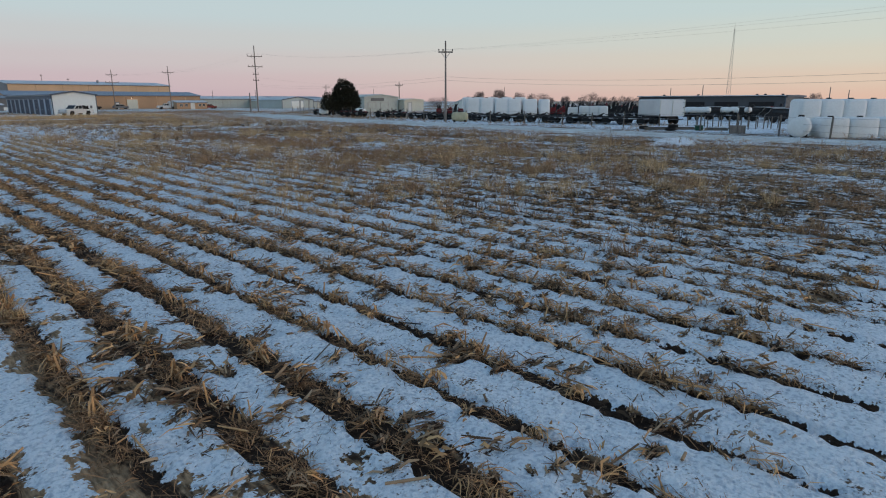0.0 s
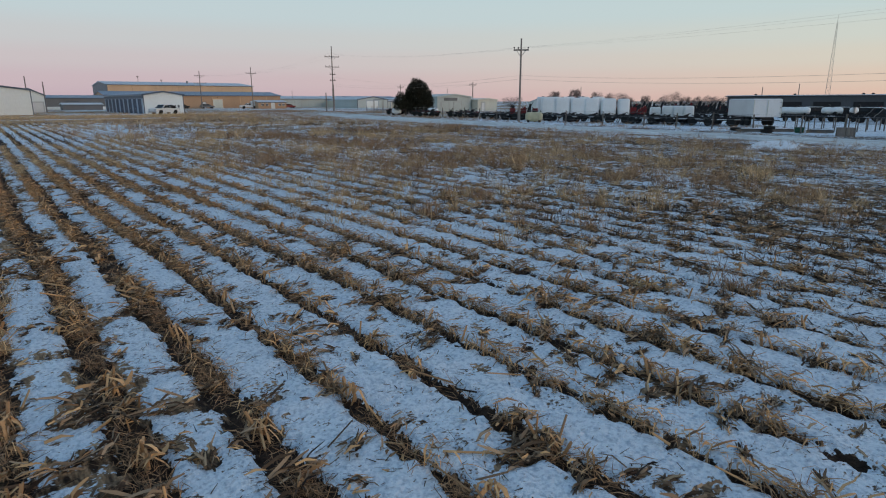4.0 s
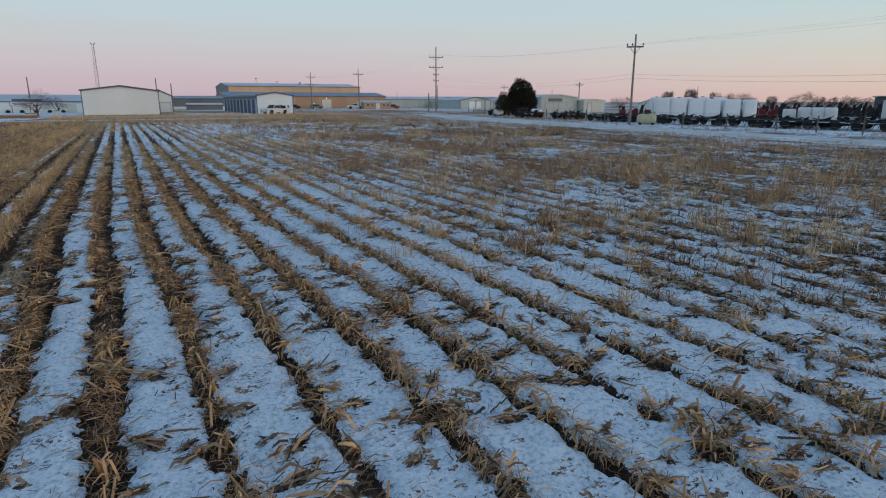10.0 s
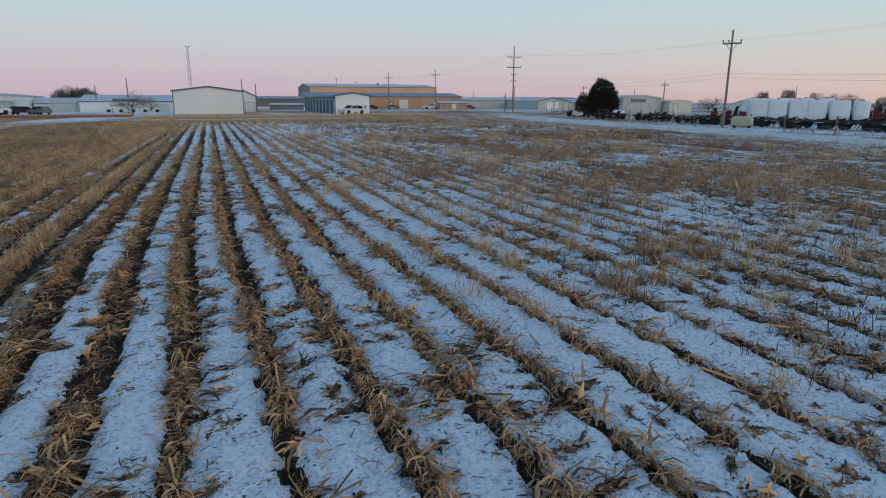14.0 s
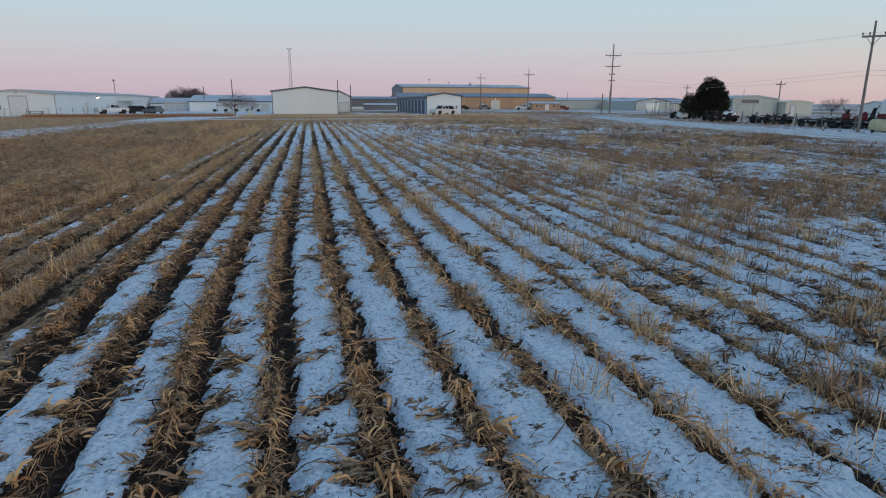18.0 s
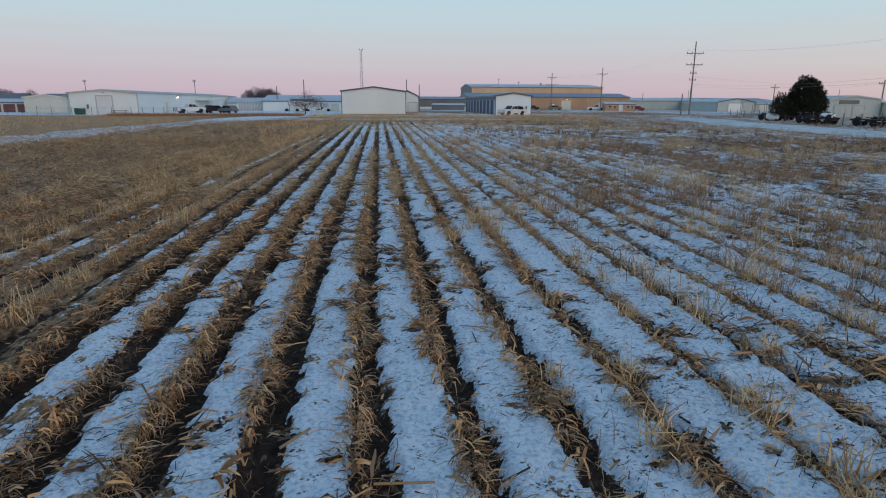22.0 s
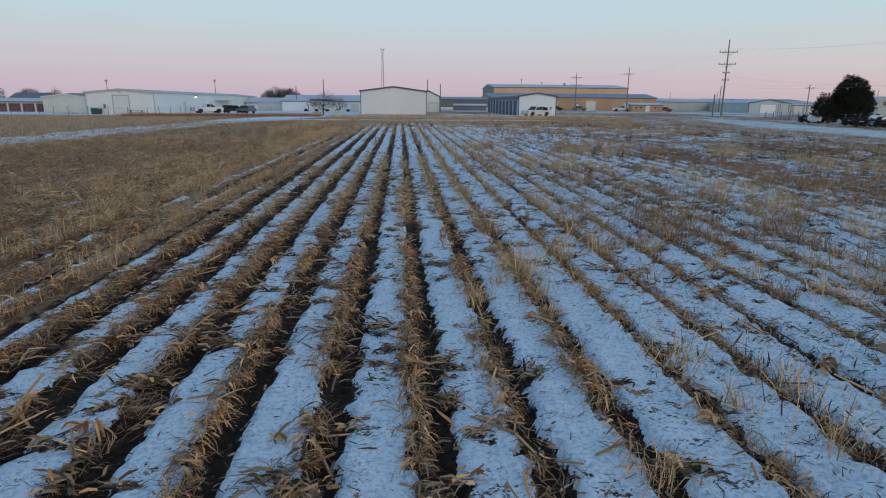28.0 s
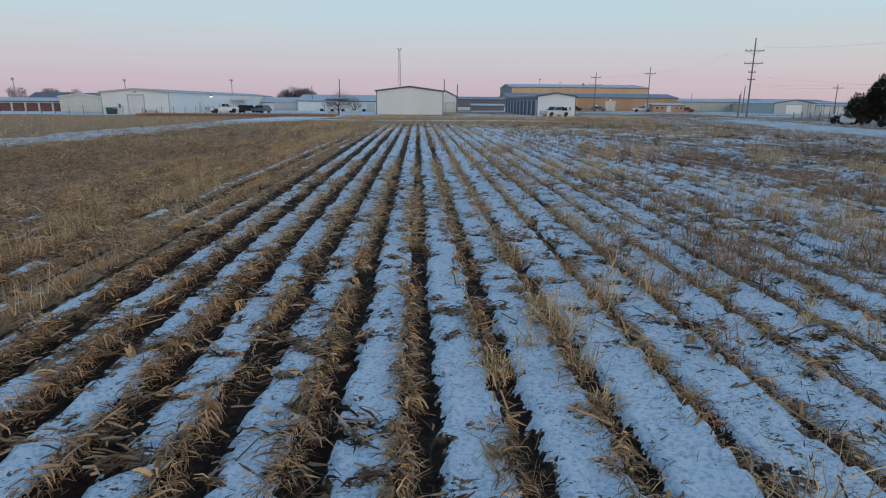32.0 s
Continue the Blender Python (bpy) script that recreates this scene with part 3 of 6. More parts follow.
def matted(k, lo, hi, density, spreadx=0.075, size=1.0, segs=2):
    """Fine brown straw pressed into the furrow of row k."""
    n = int(density * (hi - lo))
    y, _ = clumpy(n, lo, hi, 0.45)
    x = row_x(k, y) + side_of(y) * 0.5 + rng.normal(0, spreadx, n)
    az = rng.normal(1.57, 0.75, n) + np.pi * rng.integers(0, 2, n)
    return strips(np.stack([x, y, rng.uniform(-0.055, 0.015, n)], 1), az, rng.uniform(-0.1, 0.5, n), rng.uniform(-0.8, 0.1, n), rng.uniform(0.08, 0.24, n) * size, rng.uniform(0.004, 0.010, n) * size, segs,
                  rng.uniform(-0.6, 0.6, n), 0.5, -0.06)


def stubble_row(k, lo, hi, density, size=1.0, segs=3, spreadx=0.05, every=0.27, upright=1.0):
    """Cut stalks with the leaves and husks that hang from them, tuft by tuft along row k."""
    length = hi - lo
    n = max(4, int(density * length))
    y, pick = clumpy(n, lo, hi, every)
    lean = rng.uniform(0, 2 * np.pi, pick.max() + 1)[pick]
    x = row_x(k, y) + side_of(y) + rng.normal(0.0, spreadx, n)
    z = rng.uniform(-0.05, 0.05, n)
    az = lean + rng.normal(0, 1.0, n)
    leaf = strips(np.stack([x, y, z], 1), az, rng.uniform(0.0, 1.15, n) * upright, rng.uniform(-2.6, -0.6, n), rng.uniform(0.06, 0.22, n) * size,
                  rng.uniform(0.005, 0.020, n) * size, segs, rng.uniform(-0.9, 0.9, n))
    m = max(2, int(density * 0.10 * length))
    ys, pk = clumpy(m, lo, hi, every)
    a = np.stack([row_x(k, ys) + side_of(ys) + rng.normal(0, 0.025, m), ys, np.full(m, -0.06)], 1)
    tilt = rng.normal(0, 0.28, (m, 2))
    h = rng.uniform(0.05, 0.20, m) * size
    b = a + np.stack([tilt[:, 0] * h, tilt[:, 1] * h, h + 0.05], 1)
    stems = sticks(a, b, rng.uniform(0.008, 0.0135, m) * size)
    return leaf, stems


def heaps(x, y, per, size=1.0, wide=0.07, long=0.14, tall=0.10, segs=3, broad=0.17, along=False):
    """Low heaps of curled leaves and torn stalks that drape outwards. x, y: the heaps' middles."""
    n = len(x) * per
    big = np.repeat(rng.gamma(2.2, 0.45, len(x)).clip(0.3, 2.1), per)
    dx, dy = rng.normal(0, 1, n), rng.normal(0, 1, n)
    bx, by = np.repeat(x, per) + dx * wide * big, np.repeat(y, per) + dy * long * big
    bz = -0.035 + tall * big * np.exp(-0.6 * (dx * dx + dy * dy)) * rng.uniform(0.3, 1.1, n)
    comb = np.repeat(rng.choice([0.25, 2.9, 2.9], len(x)) + rng.normal(0, 0.5, len(x)), per)
    az = np.where(rng.random(n) < 0.6, comb, np.arctan2(dy, dx)) + rng.normal(0, 0.55, n)
    if along:
        az = np.where(rng.random(n) < 0.6, 1.57 + np.pi * rng.integers(0, 2, n) + rng.normal(0, 0.5, n), az)
    w = np.where(rng.random(n) < broad, rng.uniform(0.02, 0.04, n), rng.uniform(0.005, 0.015, n))
    return strips(np.stack([bx, by, bz], 1), az, rng.uniform(-0.2, 0.8, n), rng.uniform(-2.3, -0.5, n), rng.uniform(0.06, 0.23, n) * size * (0.55 + 0.45 * big), w * size, segs,
                  rng.uniform(-0.9, 0.9, n), 0.4, -0.03)


def wads(n, x, y, size=1.0):
    """Husk bundles: broad leaves hanging from one point. x, y: their places."""
    per = 9
    bx, by = np.repeat(x, per) + rng.normal(0, 0.015, n * per), np.repeat(y, per) + rng.normal(0, 0.015, n * per)
    az = np.repeat(rng.uniform(0, 2 * np.pi, n), per) + rng.normal(0, 0.8, n * per)
    z = np.repeat(rng.uniform(0.03, 0.09, n), per)
    return strips(np.stack([bx, by, z], 1), az, rng.uniform(-0.3, 0.8, n * per), rng.uniform(-2.2, -0.6, n * per), rng.uniform(0.09, 0.22, n * per) * size, rng.uniform(0.02, 0.045, n * per) * size, 3,
                  rng.uniform(-0.5, 0.5, n * per), 0.3)


def tufts(x, y, per, height, spreadr=0.05, width=0.006, segs=2):
    """Bushy dry tufts: per blades at each place."""
    n = len(x) * per
    big = np.repeat(rng.gamma(3.0, 0.32, len(x)).clip(0.4, 1.9), per)
    bx = np.repeat(x, per) + rng.normal(0, spreadr, n) * big
    by = np.repeat(y, per) + rng.normal(0, spreadr, n) * big
    return strips(np.stack([bx, by, np.full(n, -0.02)], 1), rng.uniform(0, 2 * np.pi, n), rng.uniform(0.7, 1.5, n), rng.uniform(-1.5, 0.2, n), height * big * rng.uniform(0.5, 1.15, n), width * rng.uniform(0.6, 1.6, n), segs,
                  rng.uniform(-1, 1, n), 0.4)


def litter(n, x0, x1, y0, y1, size=1.0, stems=0.06, segs=2):
    """Loose stems and leaf scraps lying on the snow between the rows."""
    x, y = rng.uniform(x0, x1, n), rng.uniform(y0, y1, n)
    keep = 0.6 * fractal(x * 0.7, y * 0.5, 25) + 0.4 * fractal(x * 3.0, y * 2.4, 26) + rng.normal(0, 0.05, n) > 0.5
    x, y = x[keep], y[keep]
    n = len(x)
    az = rng.normal(0.35, 0.7, n) + np.pi * rng.integers(0, 2, n)
    leaf = strips(np.stack([x, y, rng.uniform(0.0, 0.02, n)], 1), az, rng.uniform(0.0, 0.3, n), rng.uniform(-0.7, 0.0, n), rng.uniform(0.03, 0.15, n) * size, rng.uniform(0.006, 0.024, n) * size, segs,
                  rng.uniform(-0.6, 0.6, n), 0.3, 0.0)
    m = int(n * stems)
    a = np.stack([rng.uniform(x0, x1, m), rng.uniform(y0, y1, m), rng.uniform(0.012, 0.03, m)], 1)
    az = rng.normal(0.35, 0.8, m)
    l = rng.uniform(0.08, 0.38, m)
    b = a + np.stack([np.cos(az) * l, np.sin(az) * l, rng.uniform(-0.01, 0.05, m)], 1)
    return leaf, sticks(a, b, rng.uniform(0.006, 0.013, m) * size)


def edge_litter(k, lo, hi, density, size=1.0):
    """Torn leaves that reach from the furrow of row k out over the snow on both sides."""
    n = int(density * (hi - lo))
    y, _ = clumpy(n, lo, hi, 0.5)
    s = rng.choice([-1.0, 1.0], n)
    half = np.interp(k, [0, 3, 6, 9, 14], [0.185, 0.175, 0.145, 0.085, 0.055])
    x = row_x(k, y) + s * (half + rng.normal(-0.02, 0.04, n))
    az = np.where(s > 0, 0.0, np.pi) + rng.normal(0.3, 0.6, n)
    return strips(np.stack([x, y, rng.uniform(-0.01, 0.02, n)], 1), az, rng.uniform(-0.1, 0.45, n), rng.uniform(-0.9, 0.0, n), rng.uniform(0.04, 0.13, n) * size, rng.uniform(0.010, 0.032, n) * size, 2,
                  rng.uniform(-0.6, 0.6, n), 0.4, 0.0)


def grass(x, y, height, lean=0.5, width=0.006, bladed=1):
    """Upright dry blades at the given places."""
    n = len(x)
    return strips(np.stack([x, y, np.full(n, -0.01)], 1), rng.uniform(0, 2 * np.pi, n), rng.uniform(1.0, 1.5, n), rng.uniform(-1.6, 0.1, n) * lean * 2, height * rng.uniform(0.5, 1.2, n),
                  width * rng.uniform(0.7, 1.5, n), 2, rng.uniform(-1, 1, n))


def stuff(name, pieces, mat, label, category):
    return tagged(new(name, quad_mesh(name, pieces, mat)), label, category, kind="stuff")


# ---------------------------------------------------------------- buildings
def gable_hall(name, label, x0, x1, y0, y1, eave, ridge, wall, roof, ridge_along="y", trim=TRIM, base=-0.3, over=0.25, cap=None):
    """A sheet-metal hall: four walls, two roof slopes, gable and corner trim. The ridge runs along y or x."""
    hall = thing(name, label, "building", pose(x0, y0, 0))
    w, l = x1 - x0, y1 - y0
    t = 0.15
    if ridge_along == "y":
        gable = [(0, base), (w, base), (w, eave), (w / 2, ridge), (0, eave)]
        part("gable_wall", prism(gable, "y", 0, t), wall, hall)
        part("gable_wall", prism(gable, "y", l - t, l), wall, hall)
        part("side_wall", box((0, t, base), (t, l - t, eave)), wall, hall)
        part("side_wall", box((w - t, t, base), (w, l - t, eave)), wall, hall)
        rise = (ridge - eave) / (w / 2)
        for s in (0, 1):
            a, e = (-over, w / 2) if s == 0 else (w + over, w / 2)
            za = eave - rise * over
            slope = [(a, za + 0.02), (e, ridge + 0.02), (e, ridge + 0.16), (a, za + 0.16)]
            part("roof_slope", prism(slope, "y", -over, l + over), roof, hall)
            band = [(a, za - 0.10), (e, ridge - 0.10), (e, ridge + 0.17), (a, za + 0.17)]
            part("gable_trim", prism(band, "y", -over - 0.06, -over - 0.005), trim, hall)
        for cx in (-0.03, w - 0.12):
            part("corner_trim", box((cx, -0.03, base), (cx + 0.15, 0.12, eave)), trim, hall)
    else:
        gable = [(0, base), (l, base), (l, eave), (l / 2, ridge), (0, eave)]
        part("gable_wall", prism(gable, "x", 0, t), cap or wall, hall)
        part("gable_wall", prism(gable, "x", w - t, w), wall, hall)
        part("side_wall", box((t, 0, base), (w - t, t, eave)), wall, hall)
        part("side_wall", box((t, l - t, base), (w - t, l, eave)), wall, hall)
        rise = (ridge - eave) / (l / 2)
        for s in (0, 1):
            a, e = (-over, l / 2) if s == 0 else (l + over, l / 2)
            za = eave - rise * over
            slope = [(a, za + 0.02), (e, ridge + 0.02), (e, ridge + 0.18), (a, za + 0.18)]
            part("roof_slope", prism(slope, "x", -over, w + over), roof, hall)
        part("eave_gutter", box((-over, -over - 0.1, eave - rise * over - 0.12), (w + over, -over + 0.02, eave - rise * over + 0.06)), trim, hall)
    return hall


def framed_door(hall, name, x0, x1, z1, y, panel, frame_mat, ribs=4):
    """A sectional door on a wall that faces the field: casing, panel and its horizontal sections."""
    d = part(name, box((x0, y - 0.06, 0), (x1, y - 0.012, z1)), panel, hall)
    for a, b in (((x0 - 0.18, y - 0.12, 0), (x0, y - 0.014, z1 + 0.18)), ((x1, y - 0.12, 0), (x1 + 0.18, y - 0.014, z1 + 0.18)), ((x0, y - 0.12, z1), (x1, y - 0.014, z1 + 0.18))):
        part("door_casing", box(a, b), frame_mat, d)
    for k in range(1, ribs):
        z = z1 * k / ribs
        part("door_rail", box((x0 + 0.03, y - 0.09, z - 0.04), (x1 - 0.03, y - 0.055, z + 0.04)), panel, d)
    return d


def wall_window(hall, x0, x1, z0, z1, y):
    f = part("window", box((x0, y - 0.08, z0), (x1, y - 0.012, z1)), WHITE_PAINT, hall)
    mid = (x0 + x1) / 2
    for a, b in ((x0 + 0.07, mid - 0.03), (mid + 0.03, x1 - 0.07)):
        part("pane", box((a, y - 0.10, z0 + 0.07), (b, y - 0.075, z1 - 0.07)), GLASS_DARK, f)
    part("sill", box((x0 - 0.06, y - 0.16, z0 - 0.07), (x1 + 0.06, y - 0.012, z0 - 0.005)), TRIM, f)


def wall_lamp(hall, x, y, z):
    lamp = part("wall_lamp", box((x - 0.15, y - 0.35, z), (x + 0.15, y - 0.01, z + 0.22), 0.03), DARK_STEEL, hall)
    part("lens", box((x - 0.12, y - 0.34, z - 0.06), (x + 0.12, y - 0.08, z - 0.005)), LAMP, lamp, "lit lamp lens")


white_hall = gable_hall("metal_shed", "white sheet-metal shed with slate trim behind tan grass", -2.72, 10.3, 134.5, 152, 4.45, 5.3, WHITE_SHEET, ROOF_BLUE)
white_annex = gable_hall("metal_shed", "white low-roofed shed behind the larger white shed", 9.0, 14.9, 165, 190, 3.75, 5.2, WHITE_SHEET, ROOF_FROST)
framed_door(white_annex, "door", 3.2, 5.4, 2.2, 0, WHITE_PAINT, GREY_PALE)

# storage units: white gable end, blue doors down the side
units = gable_hall("storage_building", "self-storage building with white end and blue doors along the side", 27.9, 35.3, 130, 172, 3.65, 4.25, WHITE_SHEET, ROOF_BLUE)
for k in range(9):
    y = 1.4 + k * 4.5
    d = part("roller_door", box((-0.10, y, 0), (-0.012, y + 3.1, 2.9)), BLUE_DOOR, units)
    part("door_handle", box((-0.16, y + 1.4, 0.9), (-0.10, y + 1.7, 1.0)), CHROME, d)
    for e in (y - 0.75, y + 3.15):
        part("pilaster", box((-0.14, e, 0), (-0.014, e + 0.55, 3.3)), BLUE_PALE, units)
part("fascia", box((-0.16, 0.1, 2.95), (-0.014, 41.8, 3.55)), TRIM, units)
part("meter_box", box((6.2, -0.2, 1.2), (6.5, -0.01, 1.7)), GREY_SHEET, units)

# large tan hall with its low wing
big_hall = gable_hall("warehouse", "large tan metal warehouse with grey end wall and frosted roof", 40.5, 93.0, 245, 276, 8.25, 9.6, TAN_SHEET, ROOF_FROST, "x", cap=GREY_SHEET)
for k in range(6):
    part("wall_seam", box((8.0 + k * 8, -0.06, -0.3), (8.12 + k * 8, -0.005, 8.2)), TAN_DARK, big_hall)
part("roof_vent", rod((30, 10, 9.0), (30, 10, 10.2), 0.4), GALV, big_hall)
wing = gable_hall("warehouse_wing", "low tan metal wing with blue-grey roof", 36.0, 95.5, 224, 244.2, 4.4, 5.7, TAN_DARK, ROOF_BLUE, "x")
framed_door(wing, "loading_door", 34.2, 37.6, 3.1, 0, CREAM_SHEET, TAN_SHEET, 5)
framed_door(wing, "side_door", 30.6, 31.6, 2.1, 0, WHITE_PAINT, TRIM, 2)
wall_lamp(wing, 35.9, 0, 3.7)
for k in range(6):
    part("downpipe", box((4 + 10 * k, -0.12, 0), (4.12 + 10 * k, -0.012, 4.4)), TAN_SHEET, wing)
office = gable_hall("office", "small tan office with white door and flat snowy canopy", 77.5, 87.4, 200, 207, 2.1, 2.6, TAN_DARK, ROOF_FROST, "x")
framed_door(office, "door", 4.6, 5.6, 1.85, 0, WHITE_PAINT, WHITE_PAINT, 2)
for x in (1.0, 2.6, 7.0, 8.4):
    wall_window(office, x, x + 0.9, 0.9, 1.7, 0)
grey_hall = gable_hall("warehouse", "long dark grey warehouse with pale base", 15.5, 36.0, 216, 240, 3.4, 4.2, GREY_SHEET, ROOF_BLUE, "x")
part("base_course", box((0, -0.07, -0.3), (20.5, -0.004, 0.9)), WHITE_SHEET, grey_hall)
framed_door(grey_hall, "loading_door", 9, 12, 2.4, 0, GREY_SHEET, TRIM)
lean_to = gable_hall("open_shelter", "low shelter with pale blue roof beside warehouse", 22.0, 32.0, 203, 209, 1.5, 1.9, GREY_SHEET, ROOF_FROST, "x")

green_hall = gable_hall("warehouse", "pale green metal warehouse with frosted roof", 97.9, 129, 230, 250, 3.3, 4.3, GREEN_SHEET, ROOF_FROST, "x")
for x in (3, 9, 15):
    framed_door(green_hall, "loading_door", x, x + 3, 2.6, 0, GREEN_SHEET, GREY_PALE)
cream_end = gable_hall("warehouse", "cream metal shed with lit wall lamp", 118, 131, 222, 229.5, 2.6, 3.5, CREAM_SHEET, ROOF_FROST)
wall_lamp(cream_end, 4.2, 0, 1.9)
tan_far = gable_hall("warehouse", "distant long tan warehouse", 132, 170, 250, 275, 3.6, 4.6, TAN_DARK, ROOF_BLUE, "x")
blue_hall = gable_hall("metal_shed", "pale blue metal shed with sliding doors", 108.5, 121, 188, 205, 2.9, 3.9, GREEN_SHEET, ROOF_FROST)
framed_door(blue_hall, "sliding_door", 3.6, 8.4, 2.5, 0, WHITE_SHEET, BLUE_PALE)
blue_wing = gable_hall("metal_shed", "pale blue metal shed with several doors", 121.6, 140, 190, 204, 2.4, 3.3, GREEN_SHEET, ROOF_FROST, "x")
for x in (2, 7, 12):
    framed_door(blue_wing, "sliding_door", x, x + 3, 2.1, 0, CREAM_SHEET, BLUE_PALE)
workshop = gable_hall("workshop", "pale grey workshop with a dark sign under its gable", 88.7, 99.2, 116, 130, 3.3, 3.9, GREEN_SHEET, GREEN_SHEET, trim=GREEN_SHEET)
part("sign_board", box((2.0, -0.12, 2.45), (6.0, -0.01, 3.15)), GREY_SHEET, workshop, "dark unlettered sign board")
framed_door(workshop, "loading_door", 1.2, 3.4, 2.1, 0, GREEN_SHEET, GREY_PALE)
framed_door(workshop, "loading_door", 5.0, 7.2, 2.1, 0, GREEN_SHEET, GREY_PALE)
workshop_side = gable_hall("workshop", "small white workshop beside the grey one", 99.6, 106, 114, 124, 2.6, 2.9, CREAM_SHEET, CREAM_SHEET, trim=CREAM_SHEET)
framed_door(workshop_side, "door", 1.2, 2.2, 2.0, 0, WHITE_PAINT, GREY_PALE, 2)
shed_small = gable_hall("metal_shed", "small white shed with frosted roof", 111, 119, 101, 108, 1.9, 2.8, WHITE_SHEET, ROOF_FROST, "x")
dark_hall = gable_hall("implement_hall", "long dark implement hall with snow along its roof edge", 100, 109, 28.6, 52, 3.0, 3.1, DARK_SHEET, DARK_SHEET)
for k in range(4):
    part("bay_opening", box((-0.1, 1.5 + k * 5.2, 0), (-0.012, 5.1 + k * 5.2, 2.2)), DARK_STEEL, dark_hall)
part("snow_edge", box((-0.45, 0, 3.1), (0.0, 23.4, 3.2), 0.03), SNOW, dark_hall, "snow along the eave")
for y in (1.5, 4.0, 5.2, 14.5, 20.5):
    part("roof_vent", lathe([(0.14, 2.9), (0.14, 3.28), (0.22, 3.3), (0.2, 3.42), (0.08, 3.45)], 10, Matrix.Translation((3.5, y, 0))), DARK_STEEL, dark_hall)

# the sheds on the left
shed = gable_hall("metal_shed", "long white metal shed with tall roller door", -48.7, -37.3, 122, 196, 3.6, 4.15, WHITE_SHEET, GREY_PALE, trim=GREY_PALE)
framed_door(shed, "roller_door", 4.6, 7.1, 3.1, 0, WHITE_PAINT, GREY_PALE, 6)
part("vent_hood", box((5.65, -0.3, 3.62), (6.0, -0.012, 3.85), 0.03), GREY_PALE, shed)
side_lamp = part("wall_lamp", box((11.42, 21.0, 3.2), (11.75, 21.4, 3.42), 0.03), DARK_STEEL, shed)
part("lens", box((11.46, 21.05, 3.1), (11.74, 21.35, 3.195)), LAMP, side_lamp, "lit lamp lens")
part("meter_box", box((2.9, -0.2, 1.0), (3.2, -0.012, 1.7)), GREY_SHEET, shed)
for y in (14, 30, 44):
    part("side_door", box((11.4, y, 0), (11.5, y + 1.0, 2.1)), CREAM_SHEET, shed)
side_porch = part("porch_roof", box((11.42, 34, 2.5), (14.4, 46, 2.7)), CREAM_SHEET, shed)
beige = gable_hall("metal_shed", "beige metal shed with dark roof edge", -63.6, -55.8, 136, 156, 2.85, 3.35, CREAM_SHEET, GREY_SHEET, trim=CREAM_SHEET)
row_units = gable_hall("storage_building", "low storage units with maroon doors", -92, -61.6, 140, 148, 1.95, 2.5, CREAM_SHEET, ROOF_FROST, "x")
for k in range(11):
    d = part("roller_door", box((1.0 + 2.65 * k, -0.09, 0), (3.2 + 2.65 * k, -0.012, 1.6)), MAROON, row_units)
wall_lamp(row_units, 14.0, 0, 1.75)
wall_lamp(row_units, 27.0, 0, 1.75)
old_roof = gable_hall("house", "distant house with dark roof", -92, -84, 172, 180, 2.4, 3.9, TAN_DARK, GREY_SHEET, "x")
old_shed = gable_hall("house", "distant low building with dark flat roof", -81, -72, 175, 186, 3.5, 3.9, GREY_SHEET, TRIM, "x")
low_white = gable_hall("metal_shed", "low white shed with dark roof", -36.6, -27.5, 182, 192, 2.0, 3.2, WHITE_SHEET, ROOF_FROST, "x")
blue_roof = gable_hall("commercial_building", "long white building with frosted blue roof", -24.4, -2.0, 168, 186, 2.5, 3.9, WHITE_SHEET, ROOF_FROST, "x")
part("loading_door", box((17.0, -0.1, 0), (19.0, -0.012, 1.9)), CREAM_SHEET, blue_roof)
for k in range(5):
    part("foundation_shrub", lathe([(0.1, -0.1), (0.5, 0.15), (0.4, 0.5), (0.1, 0.65)], 8, Matrix.Translation((6 + 2.6 * k, -1.0, 0))), NEEDLE, blue_roof)
awning = part("dark_awning", box((7.0, -0.8, 2.55), (12.5, -0.012, 3.0)), TRIM, blue_roof)
sign = thing("sign", "white sign with dark border and unreadable lettering", "sign", pose(-15.1, 160, 0))
part("panel", box((-1.9, -0.05, 1.5), (1.9, 0.05, 2.5)), TRIM, sign)
face = part("face", box((-1.78, -0.07, 1.6), (1.78, -0.055, 2.4)), WHITE_PAINT, sign)
part("text_bar", box((-1.4, -0.085, 2.05), (1.4, -0.075, 2.2)), DARK_STEEL, face)
part("text_bar", box((-1.1, -0.085, 1.78), (1.1, -0.075, 1.9)), DARK_STEEL, face)
for x in (-1.6, 1.6):
    part("post", box((x - 0.06, -0.045, -0.1), (x + 0.06, 0.045, 1.5)), WOOD_GREY, sign)


